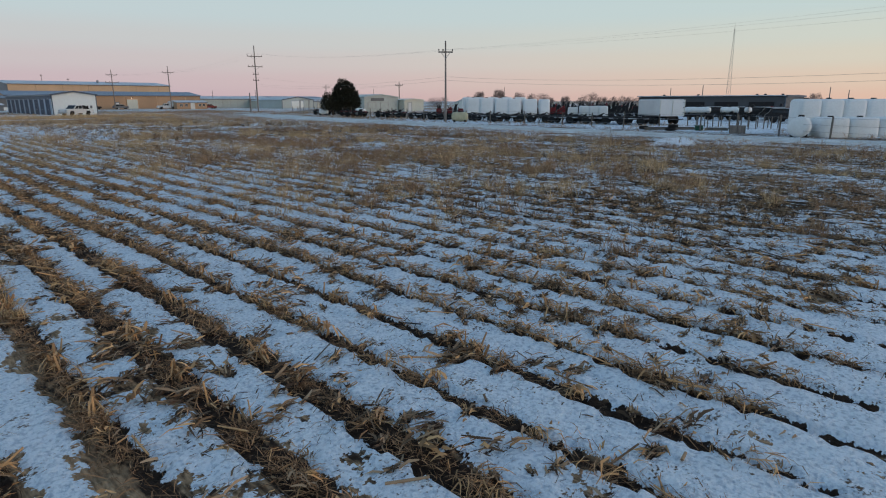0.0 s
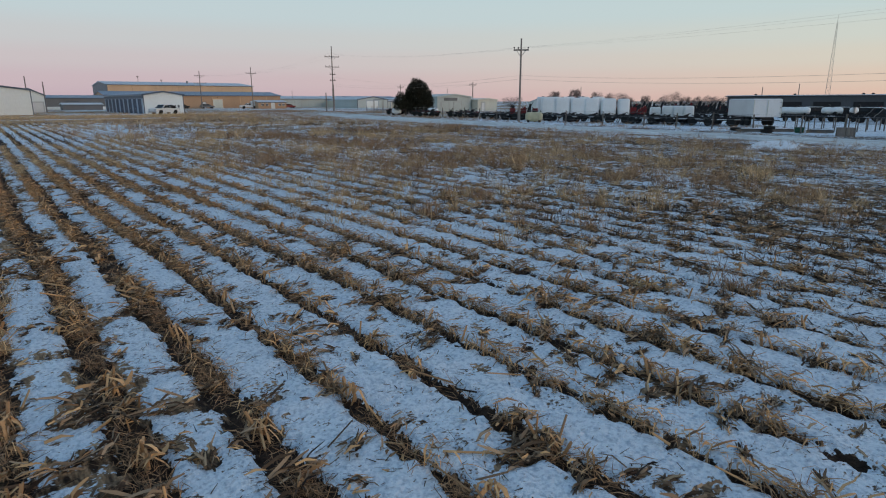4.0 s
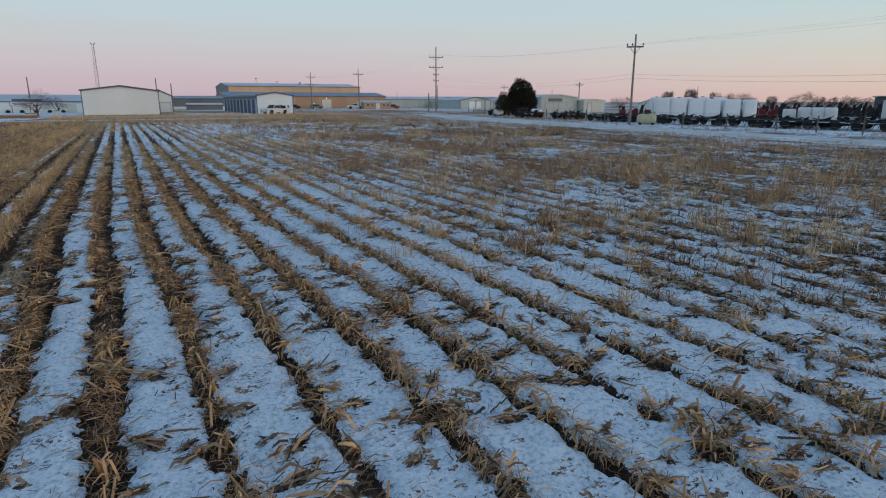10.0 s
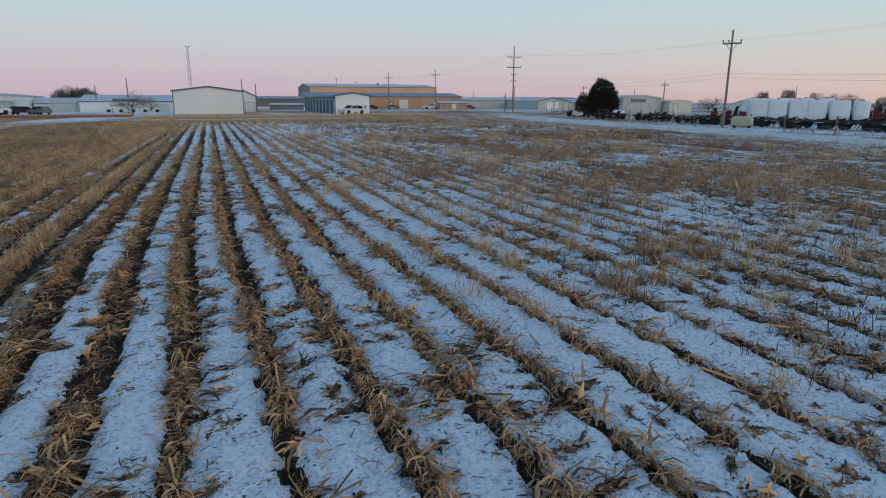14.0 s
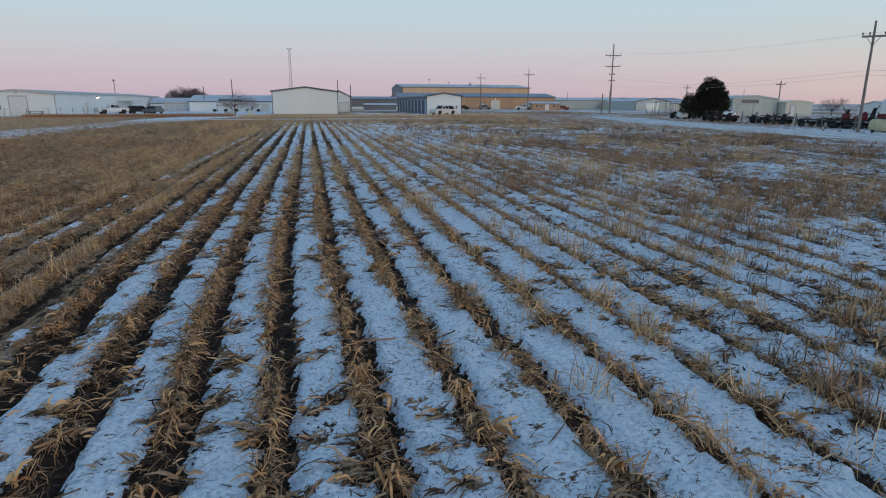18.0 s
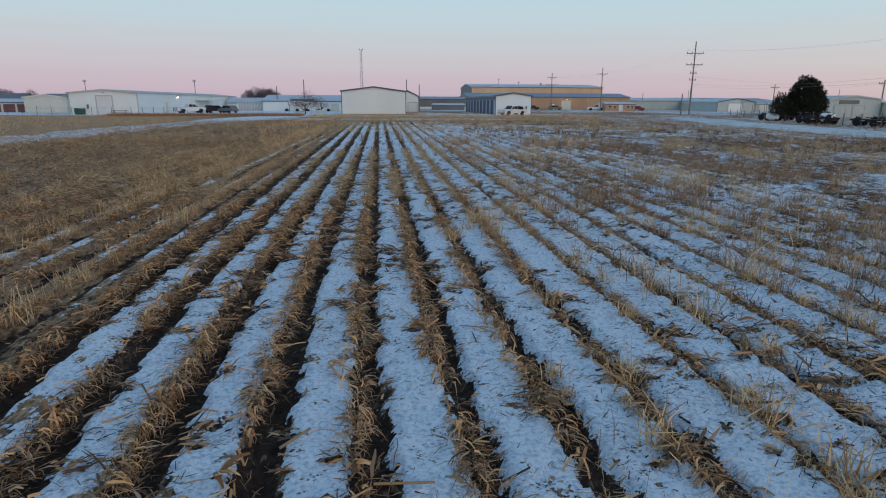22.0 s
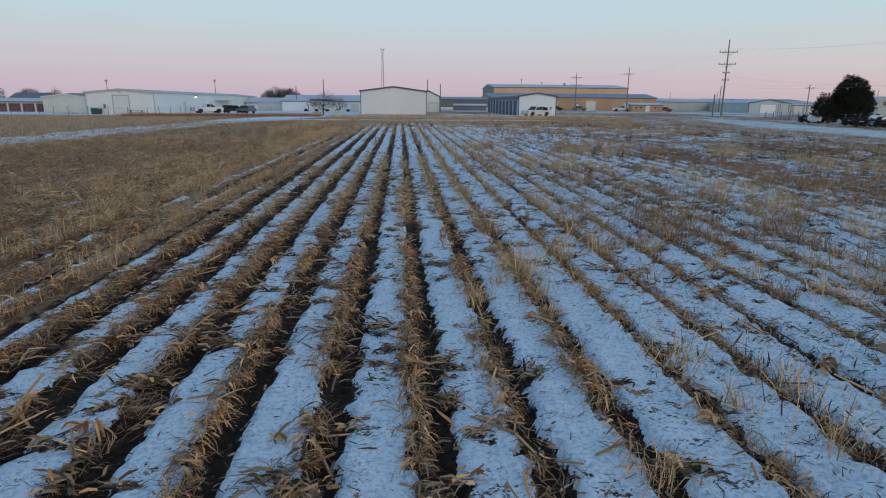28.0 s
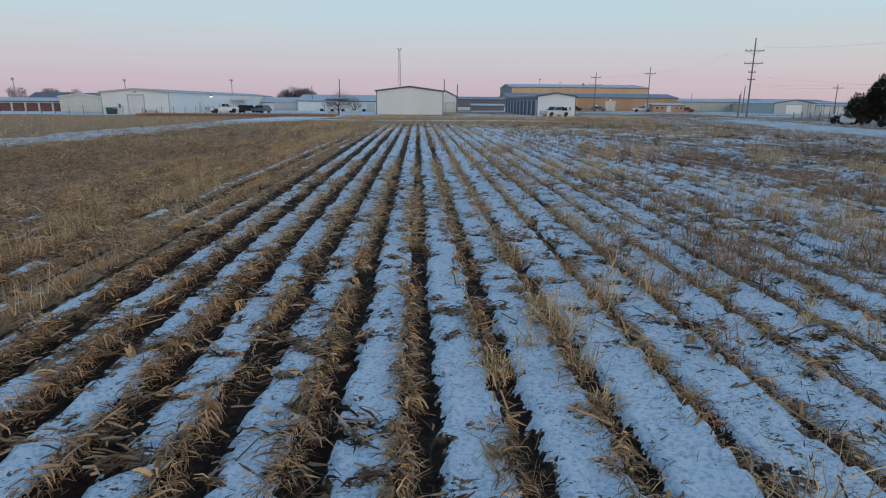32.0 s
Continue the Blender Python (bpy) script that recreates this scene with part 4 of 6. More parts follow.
# ---------------------------------------------------------------- poles, masts and wires
def utility_pole(x, y, height, label, arms=((0.9, 1.1),), lean=0.0, group="utility poles", turn=0.0, low_arms=0, thick=1.0):
    """A wooden power pole. arms: (distance under the top, half length)."""
    p = thing("utility_pole", label, "utility pole", pose(x, y, 0, 0, lean, turn), group)
    part("shaft", rod((0, 0, -0.4), (0, 0, height), 0.17 * thick, 0.11 * thick, 10), WOOD_POLE, p)
    for drop, half in arms:
        z = height - drop
        arm = part("crossarm", box((-half, -0.2, z - 0.08), (half, -0.08, z + 0.08)), WOOD_POLE, p)
        for s in (-1, 1):
            part("brace", rod((s * half * 0.6, -0.14, z - 0.05), (0, -0.13, z - 0.75), 0.025, None, 6), GALV, arm)
        for xx in (-half * 0.92, -half * 0.35, half * 0.92):
            part("insulator", lathe([(0.02, 0.0), (0.03, 0.08), (0.08, 0.1), (0.06, 0.16), (0.08, 0.18), (0.05, 0.26)], 8, Matrix.Translation((xx, -0.14, z + 0.08))), CERAMIC, arm)
    for k in range(low_arms):
        z = height * 0.575 - k * 1.4
        arm = part("equipment_arm", box((-0.7, -0.2, z - 0.07), (0.7, -0.08, z + 0.07)), WOOD_POLE, p)
        for xx in (-0.55, 0.0, 0.55):
            part("cutout", rod((xx, -0.25, z - 0.1), (xx - 0.15, -0.3, z + 0.35), 0.06, 0.05, 6), CERAMIC, arm)
    return p


POLE_A, POLE_B = (70.9, 134.0, 15.0), (51.4, 51.4, 9.2)
utility_pole(*POLE_A, "tall wooden power pole with two crossarms and switches", ((2.4, 1.75), (4.7, 1.7)), turn=-13, low_arms=2)
utility_pole(*POLE_B, "wooden power pole with one crossarm beside the snowy road", ((1.25, 0.85),), turn=-44, thick=0.8)
POLE_N = (32.0, -31.0, 9.2)
utility_pole(*POLE_N, "wooden power pole with one crossarm behind the field", ((1.25, 0.85),), turn=-20)
utility_pole(73.9, 195, 13.0, "wooden power pole near the small office", ((1.9, 1.6),), turn=-13)
utility_pole(62.8, 212, 12.2, "wooden power pole with double crossarms near the warehouse", ((1.6, 1.6), (3.9, 2.0)), turn=-13)
utility_pole(128, 190, 8.4, "distant wooden power pole", ((1.0, 1.3),), turn=-13)
utility_pole(111.7, 130, 7.5, "distant wooden power pole", ((0.8, 1.0),), turn=-40)
for x, y, h in ((-21.1, 170, 6.1), (15.4, 171, 6.9), (-14.5, 172, 7.9), (12.1, 172, 8.1), (65.9, 128, 4.3), (105.8, 200, 8.1)):
    utility_pole(x, y, h, "slim wooden service pole", ())
for x, y, h in ((-112.7, 200, 8.4), (-80.8, 200, 8.3), (-49.8, 200, 8.6), (-104.8, 200, 4.6), (104, 232, 6.5), (122, 232, 7.2), (150, 190, 7.0), (143, 118, 6.4), (136.1, 63.1, 5.2), (138.8, 56.9, 5.8), (146.2, 33.7, 5.1), (147, 30.5, 4.5), (62, 300, 13.5), (74, 310, 12.5)):
    utility_pole(x, y, h, "distant slim power pole", ((0.5, 0.45),) if h > 8 else (), group="distant poles", thick=0.7)


def lattice_mast(x, y, height, base_w, top_w, label, dish=True, lean=0.0, stout=1.0):
    m = thing("lattice_mast", label, "radio mast", pose(x, y, 0, 0, lean, 20))
    corners = [(math.cos(a), math.sin(a)) for a in (0.5, 2.6, 4.7)]
    n = max(8, int(height / 1.6))
    for cx, cy in corners:
        part("leg", rod((cx * base_w, cy * base_w, -0.3), (cx * top_w, cy * top_w, height), 0.06 * stout, 0.045 * stout, 6), GALV, m)
    for k in range(n):
        f0, f1 = k / n, (k + 1) / n
        w0, w1 = base_w + (top_w - base_w) * f0, base_w + (top_w - base_w) * f1
        for i in range(3):
            a, b = corners[i], corners[(i + 1) % 3]
            part("diagonal_brace", rod((a[0] * w0, a[1] * w0, height * f0), (b[0] * w1, b[1] * w1, height * f1), 0.03 * stout, None, 4), GALV, m)
            part("cross_brace", rod((a[0] * w0, a[1] * w0, height * f0), (b[0] * w0, b[1] * w0, height * f0), 0.03 * stout, None, 4), GALV, m)
    if dish:
        for s in (-1, 1):
            part("antenna", rod((s * 0.4, 0, height - 0.3), (s * 0.9, 0, height + 0.4), 0.22, 0.16, 8), GALV, m)
    else:
        part("whip_antenna", rod((0, 0, height - 0.3), (0, 0, height + 1.6), 0.035, 0.02, 6), GALV, m)
    return m


lattice_mast(-3.0, 300, 25.8, 1.0, 0.45, "tall grey lattice mast with two antennas")
lattice_mast(157.0, 58.2, 19.2, 0.72, 0.12, "slim grey lattice mast behind the machinery yard", False, 0.0, 0.6)


def tube(pts, r, seg=4):
    """One continuous round wire through the points."""
    bm = bmesh.new()
    d = (pts[-1] - pts[0]).normalized()
    u = d.cross(Vector((0, 0, 1))).normalized()
    w = d.cross(u)
    rings = [[bm.verts.new(p + u * r * math.cos(6.2832 * k / seg) + w * r * math.sin(6.2832 * k / seg)) for k in range(seg)] for p in pts]
    for a, b in zip(rings, rings[1:]):
        for k in range(seg):
            bm.faces.new((a[k], a[(k + 1) % seg], b[(k + 1) % seg], b[k]))
    return bm


def span(a, b, sag, r, group="overhead wires"):
    """One overhead wire from a to b."""
    a, b = Vector(a), Vector(b)
    n = 14
    pts = [a.lerp(b, i / n) - Vector((0, 0, sag * 4 * (i / n) * (1 - i / n))) for i in range(n + 1)]
    ob = part("overhead_wire", tube(pts, r), WIRE)
    return tagged(ob, "thin dark overhead wire between wooden poles", "wire", group)


def arm_end(p, s, drop, turn):
    c = math.cos(radians(turn)), math.sin(radians(turn))
    return (p[0] + c[0] * s, p[1] + c[1] * s, p[2] - drop)


for s, drop in ((-0.78, 2.6), (-0.3, 2.9), (0.78, 3.4)):
    span(arm_end(POLE_A, s * 2, 1.6, -13), arm_end(POLE_B, s, 1.0, -44), 0.9, 0.003)
    span(arm_end(POLE_B, s, 1.0, -44), arm_end(POLE_N, s, drop - 1.2, -20), 0.75, 0.003)
for d in (4.0, 4.4):
    span(arm_end(POLE_A, 0, d + 4.6, 0), arm_end(POLE_B, 0, d, 0), 0.8, 0.007)
    span(arm_end(POLE_B, 0, d, 0), arm_end(POLE_N, 0, d, 0), 1.35, 0.007)
for s in (-1.4, 1.4):
    span((POLE_A[0] + s, POLE_A[1], 13.2), (73.9 + s, 195, 11.2), 0.8, 0.006)
    span((73.9 + s, 195, 11.2), (62.8 + s, 212, 10.7), 0.4, 0.006)
span((POLE_A[0], POLE_A[1], 8.0), (111.7, 130, 6.6), 0.8, 0.007)
span((111.7, 130, 6.7), (128, 190, 7.8), 0.8, 0.007)


# ---------------------------------------------------------------- trees
def leaf_cloud(n, centres, radii, size, flat=1.0):
    """Small upright sprays scattered through several ellipsoids, with an uneven outline."""
    centres, radii = np.array(centres, float), np.array(radii, float)
    vol = radii.prod(1)
    pick = rng.choice(len(centres), n, p=vol / vol.sum())
    v = rng.normal(size=(n, 3))
    v /= np.linalg.norm(v, axis=1)[:, None]
    rad = rng.uniform(0.35, 1.0, n) ** 0.5
    p = centres[pick] + v * radii[pick] * rad[:, None]
    az = np.arctan2(v[:, 1], v[:, 0]) + rng.normal(0, 0.6, n)
    return strips(p, az, rng.uniform(0.2, 1.3, n), rng.uniform(-0.8, 0.3, n), size * rng.uniform(0.5, 1.3, n), size * 0.45 * rng.uniform(0.6, 1.3, n), 2, rng.uniform(-1.2, 1.2, n))


def juniper(x, y):
    t = thing("juniper_tree", "dense dark juniper tree with an uneven double crown", "tree", pose(x, y, 0))
    part("trunk", rod((0.5, 0, -0.2), (0.6, 0, 3.5), 0.3, 0.12), BARK, t)
    part("trunk", rod((-2.2, 0, -0.2), (-2.2, 0, 2.2), 0.2, 0.08), BARK, t)
    for k in range(8):
        a = k * 0.8
        part("limb", rod((0.55, 0, 1.2 + 0.3 * k), (0.55 + 1.6 * math.cos(a), 1.6 * math.sin(a), 2.0 + 0.4 * k), 0.09, 0.03, 6), BARK, t)
    centres = [(0.6, 0, 2.9), (0.6, 0, 4.6), (0.3, 0.2, 5.6), (1.8, 0, 3.7), (-0.7, 0, 3.9), (0.7, 0, 1.5), (2.3, 0, 2.2), (-3.0, 0, 2.2), (-3.2, 0, 3.2), (-2.0, 0, 1.6), (-3.7, 0, 1.7), (-1.3, 0, 2.6), (1.2, 0, 5.0)]
    radii = [(2.6, 2.4, 1.6), (1.8, 1.8, 1.3), (1.0, 1.0, 0.75), (1.4, 1.4, 1.2), (1.3, 1.3, 1.3), (2.7, 2.4, 1.1), (1.5, 1.5, 1.2), (1.3, 1.3, 1.2), (0.8, 0.8, 0.8), (1.6, 1.4, 1.0), (1.0, 1.0, 1.0), (1.3, 1.2, 1.2), (0.9, 0.9, 0.8)]
    me = quad_mesh("crown", [leaf_cloud(15000, centres, radii, 0.32)], NEEDLE)
    crown = new("crown", me)
    crown.parent = t
    return t


juniper(64.8, 91.1)


def bushy_tree(x, y, height, width, label, n=700, seed=0, thick=1.0):
    """A leafless crown of very many fine twigs on a short trunk with limbs."""
    r = random.Random(seed)
    t = thing("bare_tree", label, "tree", pose(x, y, 0, 0, 0, r.uniform(0, 360)))
    part("trunk", rod((0, 0, -0.2), (0, 0, height * 0.4), height * 0.03, height * 0.018, 6), BARK, t)
    a, b, rad = [], [], []
    mid = Vector((0, 0, height * 0.62))
    lobes = []
    for k in range(9):
        an, out = k * 0.7 + r.uniform(-0.2, 0.2), r.uniform(0.12, 0.34) * width
        tip = Vector((math.cos(an) * out, math.sin(an) * out, height * r.uniform(0.36, 0.76)))
        part("limb", rod((0, 0, height * r.uniform(0.15, 0.38)), tip, height * 0.014, height * 0.006, 5), BARK, t)
        lobes.append((tip, r.uniform(0.16, 0.26)))
    for _ in range(n):
        tip, w = r.choice(lobes)
        out = Vector((r.gauss(0, 1), r.gauss(0, 1), r.gauss(0, 1))).normalized() * r.uniform(0.2, 1.0) ** 0.6
        p = tip + Vector((out.x * w * width, out.y * w * width, out.z * w * height * 1.15))
        d = ((p - mid).normalized() + Vector((0, 0, 0.45)) + Vector((r.gauss(0, 0.35), r.gauss(0, 0.35), r.gauss(0, 0.3)))).normalized()
        a.append(p[:])
        b.append((p + d * height * r.uniform(0.04, 0.11))[:])
        rad.append(height * thick * r.uniform(0.0022, 0.005))
    crown = new("crown", quad_mesh("crown", [sticks(np.array(a), np.array(b), np.array(rad), 3)], TWIG))
    crown.parent = t
    return t


for k, (x, y, h, w) in enumerate(((-35.2, 201, 5.9, 5.5), (-32.4, 203, 6.4, 5.5), (-28.9, 201, 6.2, 5.5), (-33.8, 206, 6.2, 5), (-30.6, 206, 5.6, 5), (-27.0, 204, 5.6, 4.5))):
    bushy_tree(x, y, h, w, "bare bushy tree with purple-brown twigs", 2200, 20 + k)
far = [(141.5, 126.8, 5.7, 3.0), (145.6, 122.1, 6.0, 3.8), (149.6, 117.1, 5.0, 3.0), (152.6, 113.1, 5.3, 5.2), (154.9, 110.1, 4.3, 2.8), (157.6, 106.2, 4.3, 3.0), (161.2, 100.6, 5.1, 6.2), (163.5, 96.9, 3.9, 3.4), (165.0, 94.2, 3.8, 3.0), (166.6, 91.4, 3.9, 3.4), (168.1, 88.5, 3.8, 4.5), (184.5, 45.6, 4.3, 3.0),
       (-150, 260, 7, 7), (-140, 265, 7, 7), (-130, 262, 6.5, 6.5), (-120, 230, 4.8, 5), (-112, 232, 4.4, 5)]
for k, (x, y, h, w) in enumerate(far):
    bushy_tree(x, y, h, w * 1.25, "distant bare tree on the skyline", 1300, 40 + k, 1.3)
bushy_tree(-9.2, 128, 4.5, 6.0, "small bare spreading tree beside the white shed", 1300, 93, 0.8)
bushy_tree(-6.0, 126, 3.3, 3.4, "small bare shrub-like tree beside the white shed", 800, 94, 0.8)
bushy_tree(110.4, 113.4, 3.6, 5.0, "dark bushy tree behind the workshops", 1600, 90)


# ---------------------------------------------------------------- vehicles
def wheel(parent, x, y, r, w=0.24, side=1):
    t = part("wheel", lathe([(r * 0.62, -w / 2), (r * 0.93, -w / 2), (r, -w * 0.3), (r, w * 0.3), (r * 0.93, w / 2), (r * 0.62, w / 2)], 18, Matrix.Translation((x, y, r)) @ pose(0, 0, 0, 90)), RUBBER, parent)
    part("rim", lathe([(r * 0.6, -w * 0.42), (r * 0.6, w * 0.42)], 14, Matrix.Translation((x, y, r)) @ pose(0, 0, 0, 90)), CHROME, t)


def pickup(x, y, turn, paint, label, load=False, name="pickup_truck"):
    v = thing(name, label, "vehicle", pose(x, y, 0, 0, 0, turn))
    hw = 0.95
    lower = [(-2.9, 0.45), (2.85, 0.45), (2.95, 0.75), (2.8, 1.12), (1.35, 1.18), (-2.9, 1.12)]
    part("body", prism(lower, "y", -hw, hw, 0.05), paint, v)
    cab = [(-0.75, 1.15), (1.3, 1.15), (0.6, 1.82), (-0.55, 1.85)]
    c = part("cab", prism(cab, "y", -hw + 0.1, hw - 0.1, 0.04), paint, v)
    for s in (-1, 1):
        yy = s * (hw - 0.09)
        part("side_window", prism([(-0.55, 1.22), (0.2, 1.22), (0.2, 1.72), (-0.45, 1.74)], "y", yy - 0.012, yy + 0.012), GLASS_DARK, c)
        part("side_window", prism([(0.28, 1.22), (1.05, 1.22), (0.58, 1.7), (0.28, 1.72)], "y", yy - 0.012, yy + 0.012), GLASS_DARK, c)
        part("mirror", box((0.95, s * hw - 0.1 * (s < 0), 1.2), (1.1, s * hw + 0.1 * (s > 0) + 0.01, 1.38)), DARK_STEEL, v)
        for xx in (-1.75, 1.8):
            wheel(v, xx, s * (hw - 0.14), 0.39)
            part("wheel_arch", prism([(xx - 0.5, 0.42), (xx + 0.5, 0.42), (xx + 0.35, 0.86), (xx - 0.35, 0.86)], "y", s * hw - 0.02, s * hw + 0.02), DARK_STEEL, v)
        part("headlight", box((2.86, s * 0.7 - 0.16, 0.78), (2.95, s * 0.7 + 0.16, 0.98)), CHROME, v)
        part("tail_light", box((-2.95, s * 0.82 - 0.08, 0.7), (-2.88, s * 0.82 + 0.08, 1.05)), RED_PAINT, v)
    part("windscreen", prism([(0.68, 1.78), (1.28, 1.2), (1.31, 1.22), (0.71, 1.8)], "y", -hw + 0.2, hw - 0.2), GLASS_DARK, c)
    part("bumper", box((2.86, -hw, 0.42), (3.02, hw, 0.62), 0.03), CHROME, v)
    part("bumper", box((-3.02, -hw, 0.42), (-2.86, hw, 0.6), 0.03), CHROME, v)
    part("bed_liner", box((-2.75, -0.75, 1.125), (-0.85, 0.75, 1.15)), DARK_STEEL, v)
    if load:
        bm = bmesh.new()
        for _ in range(26):
            px, py = random.uniform(-2.6, -0.7), random.uniform(-0.7, 0.7)
            top = 1.25 + 0.5 * math.sin(math.pi * (px + 2.7) / 2.1)
            add_rod(bm, (px, py, 1.1), (px + random.uniform(-0.35, 0.35), py + random.uniform(-0.2, 0.2), top), 0.16, 0.10, 6)
        part("load", bm, DARK_STEEL, v, "dark branches piled in the bed")
    return v


def car(x, y, turn, paint, label, name="car"):
    v = thing(name, label, "vehicle", pose(x, y, 0, 0, 0, turn))
    hw = 0.88
    part("body", prism([(-2.3, 0.4), (2.25, 0.4), (2.35, 0.7), (2.1, 0.92), (-2.2, 0.98), (-2.35, 0.7)], "y", -hw, hw, 0.05), paint, v)
    c = part("cabin", prism([(-2.1, 0.95), (1.3, 0.95), (0.5, 1.5), (-1.7, 1.55)], "y", -hw + 0.1, hw - 0.1, 0.05), paint, v)
    for s in (-1, 1):
        yy = s * (hw - 0.09)
        for a, b in ((-1.7, -0.6), (-0.5, 0.55)):
            part("side_window", prism([(a, 1.03), (b + 0.2, 1.03), (b, 1.42), (a + 0.15, 1.44)], "y", yy - 0.012, yy + 0.012), GLASS_DARK, c)
        for xx in (-1.4, 1.45):
            wheel(v, xx, s * (hw - 0.12), 0.33, 0.2)
        part("headlight", box((2.2, s * 0.65 - 0.15, 0.65), (2.36, s * 0.65 + 0.15, 0.8)), CHROME, v)
    part("windscreen", prism([(0.55, 1.46), (1.25, 0.98), (1.28, 1.0), (0.58, 1.48)], "y", -hw + 0.18, hw - 0.18), GLASS_DARK, c)
    part("snow_cap", box((-1.6, -0.6, 1.55), (0.4, 0.6, 1.6), 0.02), SNOW, c)
    return v


pickup(29.9, 123.0, 212, WHITE_PAINT, "white pickup truck with dark branches piled in its bed", True)
pickup(-33.0, 137, 38, WHITE_PAINT, "white crew-cab pickup truck parked by the shed")
car(-28.9, 140, 40, DARK_STEEL, "dark estate car parked by the shed")
car(-26.0, 138.5, 140, GREY_SHEET, "grey car with snow on its roof")
car(89.5, 203, 5, RED_PAINT, "red car parked beside the office")
van = pickup(75.8, 204, 170, WHITE_PAINT, "white box van beside the office", name="van")
part("cargo_box", box((-2.9, -1.0, 1.16), (-0.8, 1.0, 2.5), 0.04), WHITE_PAINT, van)
for x, y, a, mt, lb in ((58, 218, 10, DARK_STEEL, "dark car parked by the warehouse wing"), (66.5, 219, 0, GREY_SHEET, "grey car parked by the warehouse wing"), (54, 217, 5, DARK_STEEL, "dark pickup parked by the warehouse wing"),
                        (135, 200, 20, DARK_STEEL, "dark car before the pale blue shed")):
    car(x, y, a, mt, lb)


# ---------------------------------------------------------------- machinery yard
def poly_tank(x, y, z, r, h, label, mat=POLY, group="white tanks", shoulder=0.86):
    t = thing("poly_tank", label, "tank", pose(x, y, z), group)
    prof = [(r * 0.97, 0), (r, 0.06)]
    n = 4
    for k in range(1, n + 1):
        zz = 0.06 + (h * shoulder - 0.06) * k / n
        prof += [(r, zz - 0.07), (r * 0.975, zz - 0.035), (r, zz)]
    prof += [(r * 0.95, h * (shoulder + 0.035)), (r * 0.62, h * 0.975), (r * 0.26, h * 0.99), (r * 0.24, h)]
    part("shell", lathe(prof, 22), mat, t)
    part("lid", lathe([(r * 0.22, h), (r * 0.24, h + 0.04), (r * 0.22, h + 0.09), (r * 0.05, h + 0.11)], 12), DARK_STEEL, t, "dark screw lid")
    part("valve", rod((r * 0.9, 0, 0.16), (r * 1.12, 0, 0.16), 0.05), DARK_STEEL, t)
    return t


def box_tank(x, y, z, turn, w, d, h, label, group="white tanks", taper=0.96):
    """A moulded square tank with rounded corners, shallow upright ribs, a lid and an outlet."""
    t = thing("box_tank", label, "tank", pose(x, y, z, 0, 0, turn), group)
    bm = bmesh.new()
    rings, seg, rad = [], 5, min(w, d) * 0.2
    for zz, f in ((0, 0.95), (0.08, 1.0), (h * 0.45, 0.995), (h * 0.5, 0.975), (h * 0.55, 0.99), (h * 0.9, taper), (h * 0.97, taper * 0.93), (h, taper * 0.75)):
        ring = []
        for cx, cy, a0 in ((1, 1, 0), (-1, 1, 90), (-1, -1, 180), (1, -1, 270)):
            for k in range(seg + 1):
                a = radians(a0 + 90 * k / seg)
                ring.append(bm.verts.new(((cx * (w / 2 - rad) + rad * math.cos(a)) * f, (cy * (d / 2 - rad) + rad * math.sin(a)) * f, zz)))
        rings.append(ring)
    for a, b in zip(rings, rings[1:]):
        for k in range(len(a)):
            bm.faces.new((a[k], a[(k + 1) % len(a)], b[(k + 1) % len(a)], b[k]))
    bm.faces.new(rings[0][::-1])
    bm.faces.new(rings[-1])
    for f in bm.faces:
        f.smooth = True
    part("shell", bm, POLY, t)
    part("lid", rod((0, 0, h - 0.01), (0, 0, h + 0.09), 0.2, 0.17, 12), DARK_STEEL, t, "dark screw lid")
    part("outlet", rod((w * 0.45, 0, 0.2), (w * 0.55, 0, 0.2), 0.06), DARK_STEEL, t)
    return t


def leg_tank(x, y, turn, length, r, label, mat=POLY, group="white tanks", lift=0.0, dome=0.4):
    """A squat horizontal tank with rounded ends on moulded feet."""
    t = thing("leg_tank", label, "tank", pose(x, y, lift, 0, 0, turn), group)
    prof = [(0.05, -length / 2), (r * 0.55, -length / 2 + 0.03), (r * 0.86, -length / 2 + dome * 0.35), (r, -length / 2 + dome)]
    for k in range(4):
        s = -length / 2 + 0.4 + (length - 0.8) * (k + 0.5) / 4
        prof += [(r, s - 0.08), (r * 0.96, s), (r, s + 0.08)]
    prof += [(r, length / 2 - dome), (r * 0.86, length / 2 - dome * 0.35), (r * 0.55, length / 2 - 0.03), (0.05, length / 2)]
    part("shell", lathe(prof, 22, Matrix.Translation((0, 0, r + 0.05)) @ pose(0, 0, 0, 0, 90)), mat, t)
    for s in (-0.32, 0.32):
        part("foot", box((s * length - 0.12, -r * 0.7, -0.1), (s * length + 0.12, r * 0.7, 0.35), 0.03), DARK_STEEL, t)
    part("lid", rod((0, 0, 2 * r + 0.02), (0, 0, 2 * r + 0.16), 0.2, 0.17, 12), DARK_STEEL, t)
    return t


